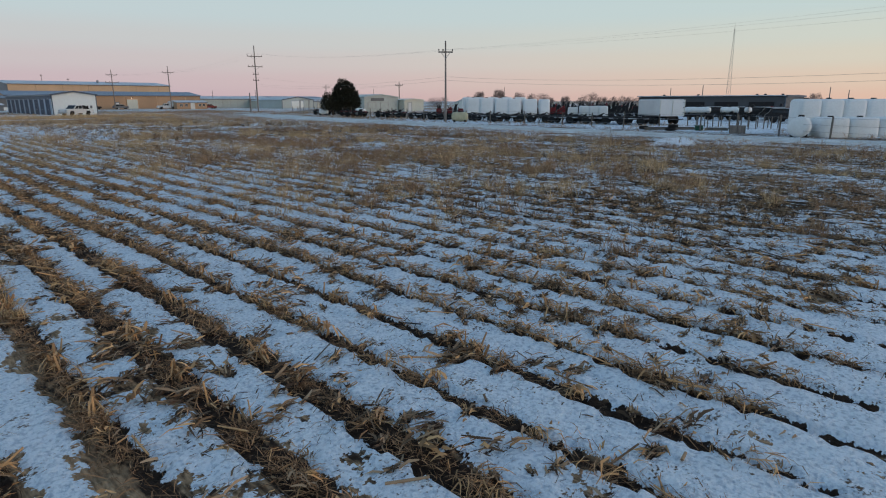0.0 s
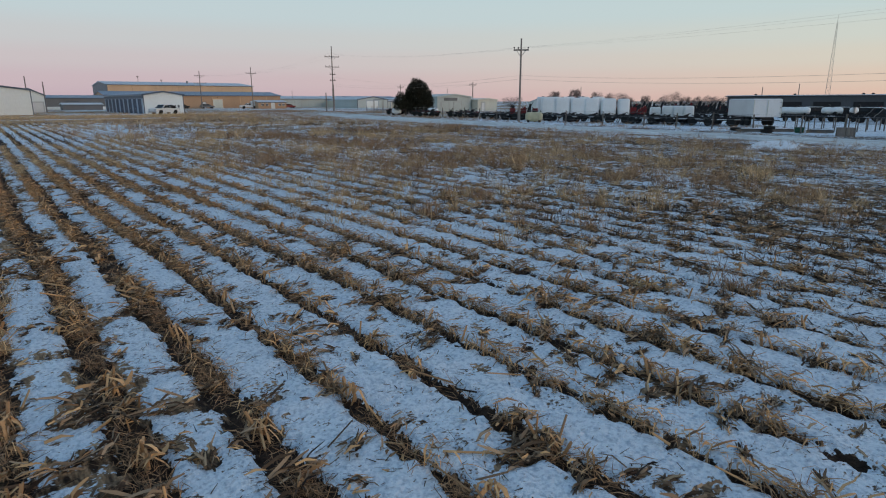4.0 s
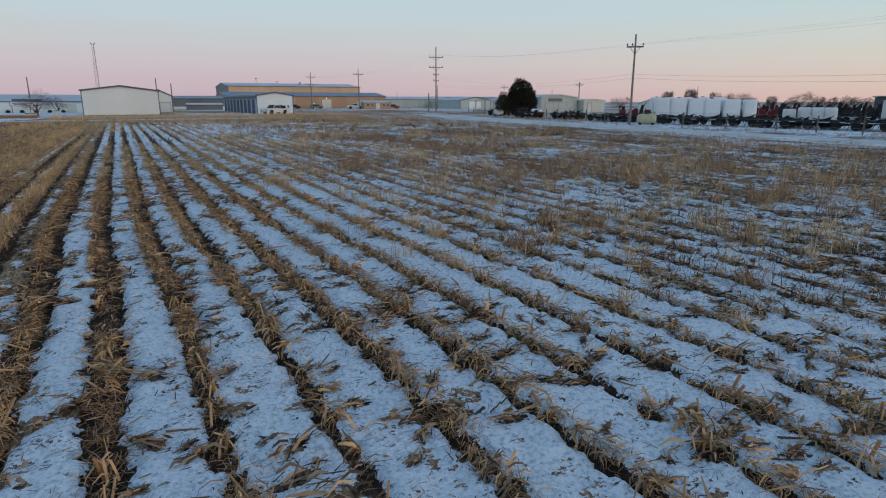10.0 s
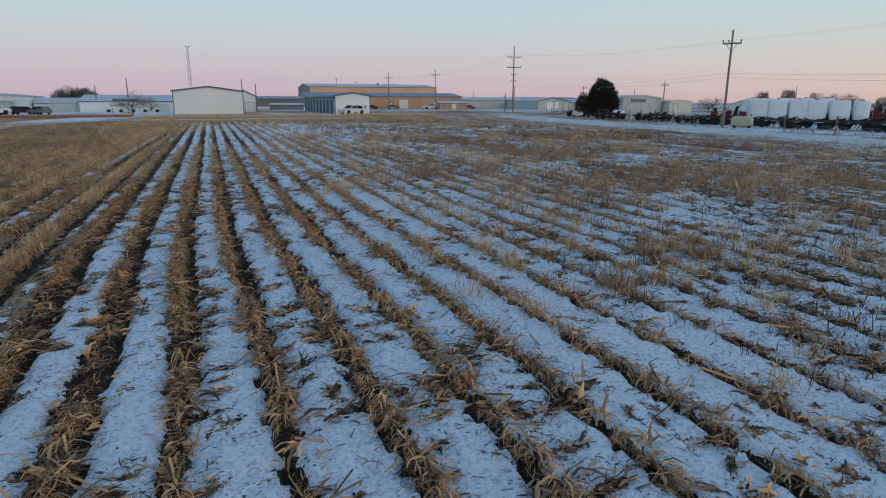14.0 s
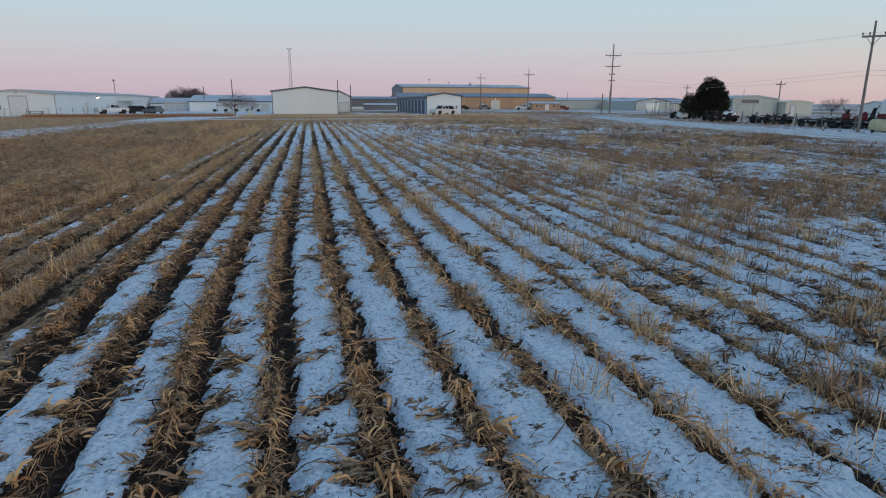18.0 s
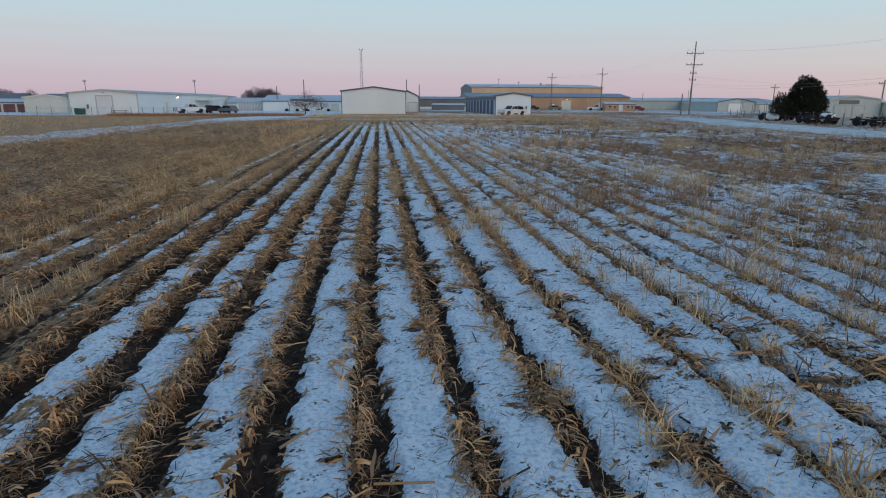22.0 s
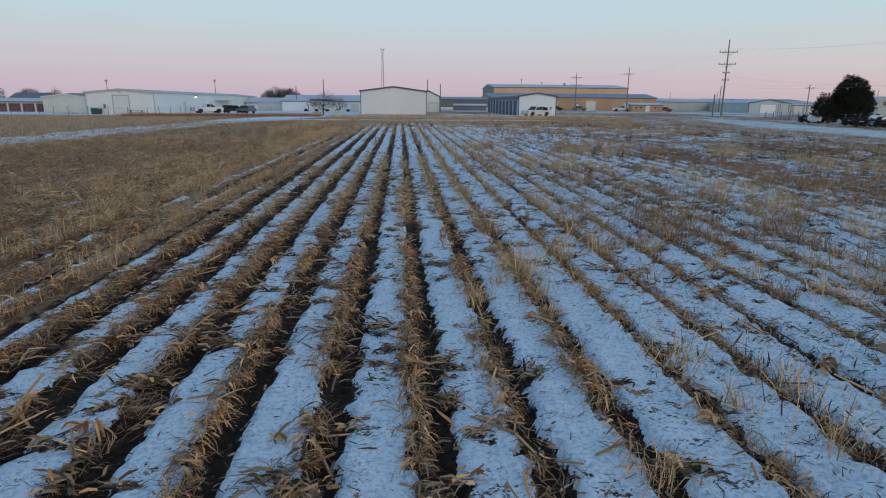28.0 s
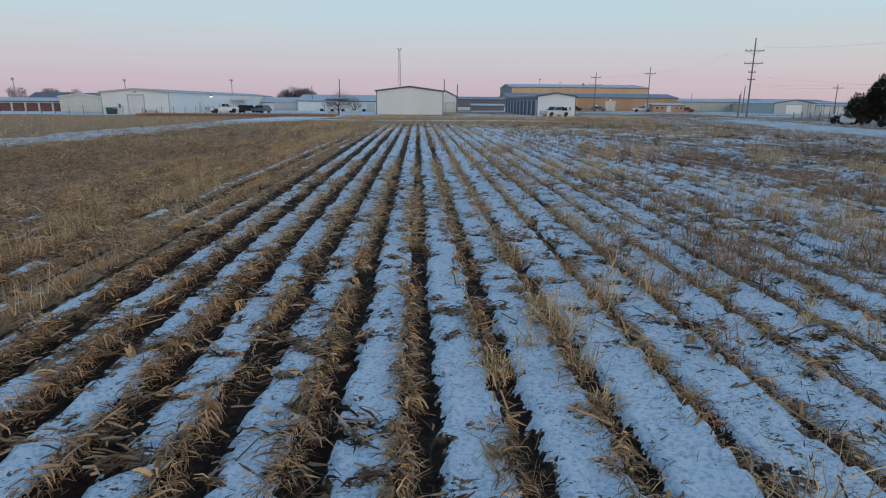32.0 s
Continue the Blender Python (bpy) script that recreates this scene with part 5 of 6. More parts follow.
def flatbed(x, y, turn, length, label, deck=0.5):
    t = thing("flatbed_trailer", label, "trailer", pose(x, y, 0, 0, 0, turn), "flatbed trailers")
    part("deck", box((-length / 2, -1.2, deck - 0.14), (length / 2, 1.2, deck), 0.02), DARK_STEEL, t)
    for s in (-0.5, 0.5):
        part("beam", box((-length / 2 + 0.2, s - 0.06, deck - 0.32), (length / 2 + 1.0, s + 0.06, deck - 0.145)), DARK_STEEL, t)
    for xx in (-0.9, 0.0):
        for s in (-1, 1):
            wheel(t, xx, s * 1.02, 0.28, 0.2)
    part("drawbar", rod((length / 2, 0, deck - 0.25), (length / 2 + 1.6, 0, deck - 0.2), 0.06), DARK_STEEL, t)
    return t


ALONG = -49.5
for k in range(3):
    f = (k + 0.5) / 3
    flatbed(65.3 + 7.2 * f, 60.0 - 8.8 * f, ALONG, 3.6, "dark steel flatbed trailer under white tanks")
for k, f in enumerate((0.04, 0.21, 0.40, 0.56, 0.76, 0.94)):
    box_tank(65.0 + 7.3 * f, 60.0 - 8.6 * f, 0.5, -44, 2.0 if k < 5 else 1.5, 1.6, 2.4 - 0.05 * k, "white square poly tank standing on a trailer")
for k, f in enumerate((-0.02, 0.12, 0.3, 0.48, 0.66)):
    box_tank(66.6 + 7.3 * f, 61.6 - 8.6 * f, 0.5, -38, 1.7, 1.6, 2.45, "white square poly tank in the rear row")
leg_tank(52.6, 50.2, ALONG, 2.0, 0.55, "yellowed white horizontal tank by the fence", POLY_YELLOW, "")
for k in range(5):
    box_tank(52.9 + 1.17 * k, 13.7 - 1.22 * k, -0.1, -46, 1.72, 1.8, 2.62, "large white square poly tank in the back row", "big white tanks", 0.985)
leg_tank(46.9, 12.3, 12, 1.9, 0.70, "big white horizontal poly tank behind the fence", group="big white tanks", lift=-0.1, dome=0.22)
for k in range(1, 5):
    box_tank(46.9 + 1.38 * k, 12.3 - 1.43 * k, -0.15, -46, 1.95, 1.8, 1.45, "squat white rounded poly tank by the fence", "squat white tanks", 0.97)
for k, f in enumerate((0.05, 0.35, 0.6, 0.85)):
    box_tank(60.4 + 2.2 * f, 39.8 - 3.6 * f, 0.5 if k else 0.9, -45, 1.05, 1.0, 1.35 if k else 0.8, "low white square tank on a dark rack", "low tanks")
flatbed(61.4, 38.0, -58, 4.4, "dark steel flatbed trailer under low white tanks")


def implement(x, y, turn, length, paint, label, height=1.6, n=5):
    """A folded farm implement: frame, toolbars, tines, hoppers and gauge wheels."""
    t = thing("farm_implement", label, "farm machine", pose(x, y, 0, 0, 0, turn), "farm implements")
    for s in (-0.7, 0.7):
        part("frame_beam", box((-length / 2, s - 0.07, 0.62), (length / 2, s + 0.07, 0.78)), DARK_STEEL, t)
    for k in range(n):
        xx = -length / 2 + length * (k + 0.5) / n
        part("toolbar", box((xx - 0.06, -1.1, 0.5), (xx + 0.06, 1.1, 0.615)), DARK_STEEL, t)
        top = height * (0.62 + 0.38 * ((k * 7 + 3) % 5) / 4)
        part("row_unit", prism([(xx - 0.26, 0.785), (xx + 0.20, 0.785), (xx + 0.16, top * 0.66), (xx + 0.28, top * 0.9), (xx + 0.02, top * 0.94), (xx - 0.22, top * 0.6)], "y", -0.35, 0.3, 0.04), paint if k % 3 else DARK_STEEL, t)
        tilt = 0.45 if k % 2 else -0.4
        part("folded_wing", rod((xx - tilt, 0.5, 0.75), (xx + tilt, 0.55, top * 1.03), 0.05, 0.04, 6), DARK_STEEL, t)
        part("folded_wing", rod((xx - 0.5, -0.6, 0.8 + 0.1 * (k % 3)), (xx + 0.5, -0.55, top * (0.6 + 0.12 * (k % 3))), 0.04, 0.04, 6), DARK_STEEL, t)
        if k % 2:
            part("snow_cap", box((xx - 0.5, -1.05, 0.617), (xx + 0.3, -0.5, 0.66), 0.015), SNOW, t)
        part("tine", rod((xx, -1.0, 0.55), (xx - 0.25, -1.0, 0.0), 0.035, 0.02, 6), DARK_STEEL, t)
        part("tine", rod((xx, 1.0, 0.55), (xx - 0.25, 1.0, 0.0), 0.035, 0.02, 6), DARK_STEEL, t)
        if k % 2 == 0:
            part("hopper", prism([(xx - 0.32, 0.8), (xx + 0.32, 0.8), (xx + 0.36, height * 0.66), (xx - 0.36, height * 0.66)], "y", -0.4, 0.4, 0.04), paint, t)
    for xx in (-length * 0.3, length * 0.3):
        for s in (-1, 1):
            wheel(t, xx, s * 0.95, 0.4, 0.22)
    return t


spots = [(57.8, 57.0, ALONG, 3.6, RED_PAINT, "red folded farm implement behind the pole", 2.2), (66.3, 45.0, ALONG, 3.0, RED_PAINT, "red farm implement beside white tanks", 2.4),
         (59.5, 72, -60, 4, DARK_STEEL, "dark farm implement near the fence", 1.2), (58, 78, -60, 3.5, RED_PAINT, "red farm implement with snow on it", 1.3),
         (60.5, 83, -60, 3.5, RED_PAINT, "small red farm implement by the juniper", 1.2), (59.0, 69.5, -60, 3.0, RED_PAINT, "dark red farm implement behind the fence", 1.3), (63.0, 95.0, -60, 3.0, RED_PAINT, "red machine beside the juniper", 1.2), (66, 97, -60, 4, RED_PAINT, "red machine beyond the juniper", 1.2),
         (57.0, 58, ALONG, 4, DARK_STEEL, "dark toolbar behind the fence", 1.1), (56.5, 46, -60, 5, DARK_STEEL, "dark folded harrow behind the fence", 1.0),
         (58.5, 40, -65, 5, DARK_STEEL, "dark folded cultivator behind the fence", 1.0), (88, 49, -60, 6, DARK_STEEL, "dark folded cultivator standing in snow", 2.3),
         (92, 45, -65, 5, DARK_STEEL, "dark folded planter among machinery", 2.4), (96, 56, -60, 6, RED_PAINT, "dark red folded planter", 2.5), (60, 34, -70, 5, DARK_STEEL, "dark rolled harrow sections", 0.9),
         (94, 36, -80, 6, DARK_STEEL, "dark row of implements before the hall", 2.0), (95, 29, -80, 6, RED_PAINT, "red row of implements before the hall", 2.2),
         (95, 22, -80, 6, DARK_STEEL, "dark toolbars before the hall", 2.0), (80, 30, -75, 5, DARK_STEEL, "dark spread of machine parts", 1.2), (78, 24, -75, 5, DARK_STEEL, "dark frames on the snow", 1.1)]
leg_tank(60.6, 80.3, -55, 1.7, 0.6, "white tank among red machines by the juniper", group="", lift=0.1)
leg_tank(61.4, 92.2, -50, 1.7, 0.5, "white tank with red straps by the juniper", group="", lift=0.1)
bm = bmesh.new()
low = [bm.verts.new((x, y, -0.12)) for x, y in ((31.6, 15.9), (33.2, 13.5), (39.2, 16.2), (38.4, 18.2))]
top = [bm.verts.new((x, y, 0.07)) for x, y in ((32.2, 15.8), (33.4, 14.0), (38.7, 16.4), (38.1, 17.8))]
bm.faces.new(top)
bm.faces.new(low[::-1])
for k in range(4):
    bm.faces.new((low[k], low[(k + 1) % 4], top[(k + 1) % 4], top[k]))
bmesh.ops.bevel(bm, geom=list(bm.edges), offset=0.05, segments=2, affect="EDGES")
drift = part("snow_patch", bm, SNOW)
tagged(drift, "flat patch of clean snow beside the road", "snow patch", kind="structure")
for s in spots:
    implement(*s)
for k in range(9):
    implement(57.2 + 0.5 * (k % 3), 62 - 3.9 * k, -75 + 11 * (k % 2), 3.4, DARK_STEEL, "dark steel implement frame behind the fence", 0.95 + 0.15 * (k % 2), 6)
for k in range(6):
    implement(68 + 2.4 * k, 60 - 4.2 * k, -52, 4.0, DARK_STEEL, "dark implement in the machinery rows", 1.5 + 0.3 * (k % 2), 6)
for k in range(7):
    implement(86 + 1.0 * k, 62 - 2.6 * k, -60, 4.5, RED_PAINT if k % 3 == 0 else DARK_STEEL, "tall folded implement in the far machinery row", 2.3 + 0.2 * (k % 2), 6)
for x, y, l in ((78.5, 32.6, 3.2), (80.6, 29.4, 2.2), (81.3, 27.4, 0.9)):
    leg_tank(x, y, -67, l, 0.42, "white tank lying on a dark rack before the hall", lift=0.75)
    flatbed(x, y, -67, l + 0.6, "dark low rack under a white tank", 0.7)
for x, y in ((88, 33.5), (88, 30.5), (87, 27), (84, 24.5), (75, 21)):
    car(x, y, -70, DARK_STEEL, "dark parked car with snow on its roof")

box_trailer = thing("box_trailer", "white box trailer standing in the yard", "trailer", pose(60.6, 27.74, 0, 0, 0, 52))
part("box_body", box((0, -1.35, 0.85), (5.0, 1.4, 2.5), 0.04), WHITE_PAINT, box_trailer)
for y in (-1.30, 0.0, 1.31):
    part("door_post", box((-0.05, y, 0.9), (-0.005, y + 0.04, 2.45)), CREAM_SHEET, box_trailer)
for z in (1.2, 1.7, 2.2):
    part("hinge", box((-0.06, -1.25, z), (-0.006, -1.1, z + 0.05)), GALV, box_trailer)
part("sill_rail", box((0.05, 1.402, 0.86), (4.95, 1.43, 0.98)), GALV, box_trailer)
part("roof_snow", box((0.1, -1.25, 2.502), (4.9, 1.3, 2.55), 0.02), SNOW, box_trailer)
part("chassis", box((0.1, -0.5, 0.62), (4.9, 0.5, 0.845)), DARK_STEEL, box_trailer)
for xx in (1.3, 2.3):
    for s in (-1, 1):
        wheel(box_trailer, xx, s * 1.1, 0.45, 0.28)
for s in (-0.7, 0.7):
    part("support_leg", box((4.3, s - 0.06, -0.1), (4.42, s + 0.06, 0.62)), DARK_STEEL, box_trailer)
part("bumper_bar", box((-0.1, -1.2, 0.5), (0.02, 1.2, 0.6)), DARK_STEEL, box_trailer)

frame_pen = thing("livestock_corral", "open tubular steel frame standing beside the juniper", "steel frame", pose(64.6, 105, 0, 0, 0, -28))
for x in (0, 1.8, 3.6, 5.4):
    for y in (0, 3.0):
        part("post", rod((x, y, -0.2), (x, y, 2.7), 0.05, None, 8), GALV, frame_pen)
for y in (0, 3.0):
    for z in (0.7, 2.7):
        part("rail", rod((0, y, z), (5.4, y, z), 0.04, None, 6), GALV, frame_pen)
for x in (0, 5.4):
    part("rail", rod((x, 0, 2.7), (x, 3.0, 2.7), 0.04, None, 6), GALV, frame_pen)
hay = thing("crate", "weathered tan plywood crate behind the fence", "crate", pose(48.6, 17.0, 0, 0, 0, -70) @ Matrix.Scale(0.75, 4))
part("side_panel", box((-0.75, -0.5, -0.1), (0.75, 0.5, 0.75), 0.02), WOOD_POLE, hay)
for x in (-0.7, 0, 0.7):
    part("batten", box((x - 0.05, -0.54, -0.1), (x + 0.05, -0.505, 0.75)), WOOD_GREY, hay)
for x, y, z, r in ((48.9, 22.4, 0.0, 0.42), (49.1, 22.3, 0.25, 0.40), (50.6, 25.6, 0.0, 0.45)):
    tyre = part("tyre", lathe([(r * 0.55, 0.0), (r * 0.92, 0.0), (r, 0.06), (r, 0.18), (r * 0.92, 0.24), (r * 0.55, 0.24), (r * 0.5, 0.12), (r * 0.55, 0.0)], 20, Matrix.Translation((x, y, z))), RUBBER)
    tagged(tyre, "old black tyre lying in the snow by the fence", "tyre", "old tyres")
tub = thing("plastic_tub", "green plastic tub lying behind the fence", "tub", pose(50.9, 20.9, 0.0, 0, 0, 25))
part("shell", prism([(-0.45, 0), (0.45, 0), (0.55, 0.38), (-0.55, 0.38)], "y", -0.3, 0.3, 0.04), GREEN_PAINT, tub)
part("rim", box((-0.6, -0.36, 0.382), (0.6, 0.36, 0.42), 0.015), GREEN_PAINT, tub)
for x, y, turn, l in ((50.2, 24.0, -60, 2.4), (51.8, 22.6, -35, 2.0), (52.4, 20.0, -70, 1.8)):
    pile = thing("plank_pile", "low pile of grey planks dusted with snow", "planks", pose(x, y, 0, 0, 0, turn), "plank piles")
    for k in range(4):
        part("plank", box((-l / 2 + 0.1 * k, -0.35 + 0.19 * k, -0.05), (l / 2 - 0.07 * k, -0.19 + 0.19 * k, 0.16 + 0.04 * (k % 2)), 0.01), WOOD_GREY, pile)
    part("snow_cover", box((-l / 2 + 0.3, -0.3, 0.21), (l / 2 - 0.4, 0.32, 0.25), 0.015), SNOW, pile)
dumpster = thing("waste_container", "green waste container against the white shed", "container", pose(-46.6, 120.9, 0) @ Matrix.Scale(0.72, 4))
part("tub", prism([(-0.9, 0), (0.9, 0), (1.0, 1.25), (-1.0, 1.4)], "y", -0.7, 0.7, 0.03), GREEN_PAINT, dumpster)
part("lid", box((-1.05, -0.75, 1.42), (1.05, 0.75, 1.5)), DARK_STEEL, dumpster)
for s in (-1, 1):
    part("lifting_arm", box((s * 1.0 - 0.08, -0.5, 0.8), (s * 1.0 + 0.08, 0.5, 0.95)), DARK_STEEL, dumpster)
for x, l in ((-39.6, 1.6),):
    tb = thing("picnic_table", "wooden picnic table by the shed", "table", pose(x, 119.8, 0))
    part("top", box((-1.2, -0.4, 0.7), (1.2, 0.4, 0.76)), WOOD_GREY, tb)
    for s in (-1, 1):
        part("bench", box((-1.2, s * 0.75 - 0.14, 0.42), (1.2, s * 0.75 + 0.14, 0.47)), WOOD_GREY, tb)
        part("leg_frame", prism([(-0.8, 0), (-0.68, 0), (0.3, 0.695), (0.18, 0.695)], "x", s * 0.9 - 0.04, s * 0.9 + 0.04), WOOD_GREY, tb)
        part("leg_frame", prism([(0.8, 0), (0.68, 0), (-0.3, 0.695), (-0.18, 0.695)], "x", s * 0.9 + 0.05, s * 0.9 + 0.12), WOOD_GREY, tb)
for x, y, w, h in ((-9.6, 122, 1.5, 0.55), (-5.9, 121.4, 0.9, 0.95)):
    ub = thing("utility_box", "green-grey utility box beside the small tree", "utility box", pose(x, y, 0))
    part("cabinet", box((-w / 2, -0.4, -0.1), (w / 2, 0.4, h), 0.03), GREEN_SHEET, ub)
    part("lid", box((-w / 2 - 0.03, -0.43, h + 0.002), (w / 2 + 0.03, 0.43, h + 0.06)), GREEN_PAINT, ub)


# ---------------------------------------------------------------- fences
def fence(name, label, pts, step, height, mat, wires=3, r=0.06, mesh_wire=GALV):
    f = thing(name, label, "fence")
    run = []
    for a, b in zip(pts, pts[1:]):
        a, b = Vector((*a, 0)), Vector((*b, 0))
        n = max(1, round((b - a).length / step))
        run += [a.lerp(b, i / n) for i in range(n)]
    run.append(Vector((*pts[-1], 0)))
    for p in run:
        h = height * random.uniform(0.9, 1.1)
        part("post", rod(p + Vector((0, 0, -0.3)), p + Vector((random.uniform(-0.05, 0.05), random.uniform(-0.05, 0.05), h)), r, r * 0.9, 7), mat, f)
    for k in range(wires):
        z = height * (0.3 + 0.65 * k / max(1, wires - 1))
        bm = tube([p + Vector((0, 0, z)) for p in run], 0.008, 3)
        part("fence_wire", bm, mesh_wire, f)
    return f


fence("yard_fence", "grey wooden post and wire fence along the machinery yard", [(73, 122), (57, 68), (54, 58), (53.3, 46), (53.2, 36), (50.2, 20.5), (47.0, 13.6), (45.0, 10), (42, 3), (40, -10)], 4.2, 1.35, WOOD_GREY, 3, 0.065)
fence("pen", "short wooden posts of a small pen on the snow", [(57, 24.5), (55, 19.0), (60, 17.5), (62, 22.5), (57, 24.5)], 1.1, 0.95, WOOD_GREY, 2, 0.05)
fence("chain_fence", "thin metal chain-link fence before the sheds", [(-75, 126), (-50, 118.5), (-37, 118), (-34, 130), (-31, 150)], 2.9, 1.3, DARK_STEEL, 5, 0.035)
slats = thing("slat_fence", "grey upright slat fence beside bare trees", "fence", pose(-30.7, 170, 0))
for k in range(22):
    part("slat", box((k * 0.385, -0.03, -0.1), (k * 0.385 + 0.27, 0.03, 2.45 + 0.08 * (k % 3))), GREY_PALE, slats)
for z in (0.5, 1.9):
    part("rail", box((0, 0.035, z), (8.4, 0.09, z + 0.1)), WOOD_GREY, slats)


# ---------------------------------------------------------------- road and snow sheets
def ribbon(name, left, right, z, mat, label, category="road", n=60):
    """A road sheet between two edge lines, slightly domed."""
    def along(line, f):
        s = f * (len(line) - 1)
        i = min(int(s), len(line) - 2)
        return Vector(line[i]).lerp(Vector(line[i + 1]), s - i)
    verts, faces = [], []
    for i in range(n + 1):
        a, b = along(left, i / n), along(right, i / n)
        for j in range(7):
            p = a.lerp(b, j / 6)
            verts.append((p.x, p.y, z + 0.10 * math.sin(math.pi * j / 6) - 0.03))
    for i in range(n):
        for j in range(6):
            k = i * 7 + j
            faces.append((k, k + 1, k + 8, k + 7))
    return tagged(new(name, mesh_from(name, verts, faces, mat, True)), label, category, kind="structure")


ROAD_SNOW = material("packed_road_snow", (0.68, 0.73, 0.79), 0.7, 0, 0.3, 0.9, 6, 0.4, tint=(0.20, 0.195, 0.19), stretch=(2.0, 0.3, 1))
ribbon("road", [(39.5, -60), (39.5, 20), (41.5, 45), (45, 80), (58, 130)], [(45, -60), (45.5, 20), (48.5, 45), (54, 80), (68, 130)], 0.0, ROAD_SNOW, "snow-packed gravel road along the machinery yard")
ribbon("pavement", [(20, 176), (140, 168)], [(20, 196), (140, 186)], 0.0, ROAD_SNOW, "snow-covered street before the warehouses", "street")

# ---------------------------------------------------------------- stubble, husks and weeds
def stub_mesh(seed):
    """One cut corn stalk: a ragged hollow stub with torn leaf shreds at its foot."""
    r = random.Random(seed)
    bm = bmesh.new()
    h, rad, seg = r.uniform(0.11, 0.20), r.uniform(0.011, 0.014), 7
    lean = (r.uniform(-0.5, 0.5), r.uniform(-0.5, 0.5))
    rings = []
    for f, w in ((0, 1.15), (0.45, 1.0), (0.48, 1.12), (0.51, 1.0), (1.0, 0.92)):
        rings.append([bm.verts.new((lean[0] * h * f + w * rad * math.cos(6.283 * k / seg), lean[1] * h * f + w * rad * math.sin(6.283 * k / seg), h * f - 0.06 + (r.uniform(-0.015, 0.02) if f == 1 else 0))) for k in range(seg)])
    for a, b in zip(rings, rings[1:]):
        for k in range(seg):
            bm.faces.new((a[k], a[(k + 1) % seg], b[(k + 1) % seg], b[k]))
    bm.faces.new(rings[-1])
    for _ in range(4):
        az, l, w, z = r.uniform(0, 6.28), r.uniform(0.08, 0.18), r.uniform(0.010, 0.02), r.uniform(0.0, h * 0.6)
        pts = [(0, z), (l * 0.4, z + 0.02), (l * 0.8, z * 0.4), (l, -0.03)]
        side = Vector((-math.sin(az), math.cos(az), 0)) * w / 2
        rows = [(bm.verts.new(Vector((math.cos(az) * d, math.sin(az) * d, zz)) - side), bm.verts.new(Vector((math.cos(az) * d, math.sin(az) * d, zz)) + side)) for d, zz in pts]
        for a, b in zip(rows, rows[1:]):
            bm.faces.new((a[0], a[1], b[1], b[0]))
    me = bpy.data.meshes.new("stalk")
    bm.to_mesh(me)
    bm.free()
    me.materials.append(STALK)
    return me


STUBS = [stub_mesh(s) for s in range(8)]
NEAR_LO, NEAR_HI = 1.2, 40.0


def heap_line(k, lo, hi, step, skip):
    """Middles of the heaps along row k, with gaps where the soil lies bare."""
    y = np.arange(lo, hi, step)
    y = y + rng.uniform(-0.5, 0.5, len(y)) * step
    y = y[lattice_noise(y * 0.9, y * 0 + k * 3.7, 91) + rng.normal(0, 0.12, len(y)) > skip]
    return row_x(k, y) + side_of(y) * (1.0 if k < 9 else 0.4) + rng.normal(0, 0.03, len(y)), y


def fans(x, y, per, size=1.0, segs=2, tall=0.09, broad=0.3, wide=0.05):
    """Leaves that drape in a fan from a crest down both banks, all combed one way along the row."""
    n = len(x) * per
    big = np.repeat(rng.gamma(2.6, 0.38, len(x)).clip(0.35, 2.0), per)
    bias = np.repeat(rng.uniform(0.25, 0.75, len(x)), per)
    s = np.where(rng.random(n) < bias, 1.0, -1.0)
    comb = np.repeat(rng.normal(0.75, 0.35, len(x)), per) + rng.normal(0, 0.32, n)
    az = np.where(s > 0, -comb, np.pi + comb)
    flip = np.repeat(rng.random(len(x)) < 0.2, per)
    az = np.where(flip, -az, az)
    bx = np.repeat(x, per) + s * rng.uniform(0, wide, n)
    by = np.repeat(y, per) + rng.normal(0, 0.11, n) * big
    bz = rng.uniform(-0.01, tall, n) * (0.5 + 0.5 * big)
    w = np.where(rng.random(n) < broad, rng.uniform(0.013, 0.026, n), rng.uniform(0.005, 0.011, n))
    return strips(np.stack([bx, by, bz], 1), az, rng.uniform(-0.3, 0.6, n), rng.uniform(-2.2, -0.5, n), rng.uniform(0.08, 0.23, n) * size * (0.6 + 0.4 * big), w * size, segs,
                  rng.uniform(-0.9, 0.9, n), 0.36, -0.05)


def fallen(k, lo, hi, every, size=1.0):
    """Broken stalks lying along row k, some with one end in the air."""
    n = int((hi - lo) / every)
    y = rng.uniform(lo, hi, n)
    a = np.stack([row_x(k, y) + side_of(y) + rng.normal(0, 0.06, n), y, rng.uniform(0.0, 0.06, n)], 1)
    az = rng.normal(1.57, 0.55, n) + np.pi * rng.integers(0, 2, n)
    l = rng.uniform(0.12, 0.42, n) * size
    b = a + np.stack([np.cos(az) * l, np.sin(az) * l, rng.normal(0.02, 0.06, n)], 1)
    return sticks(a, b, rng.uniform(0.007, 0.0125, n) * size)


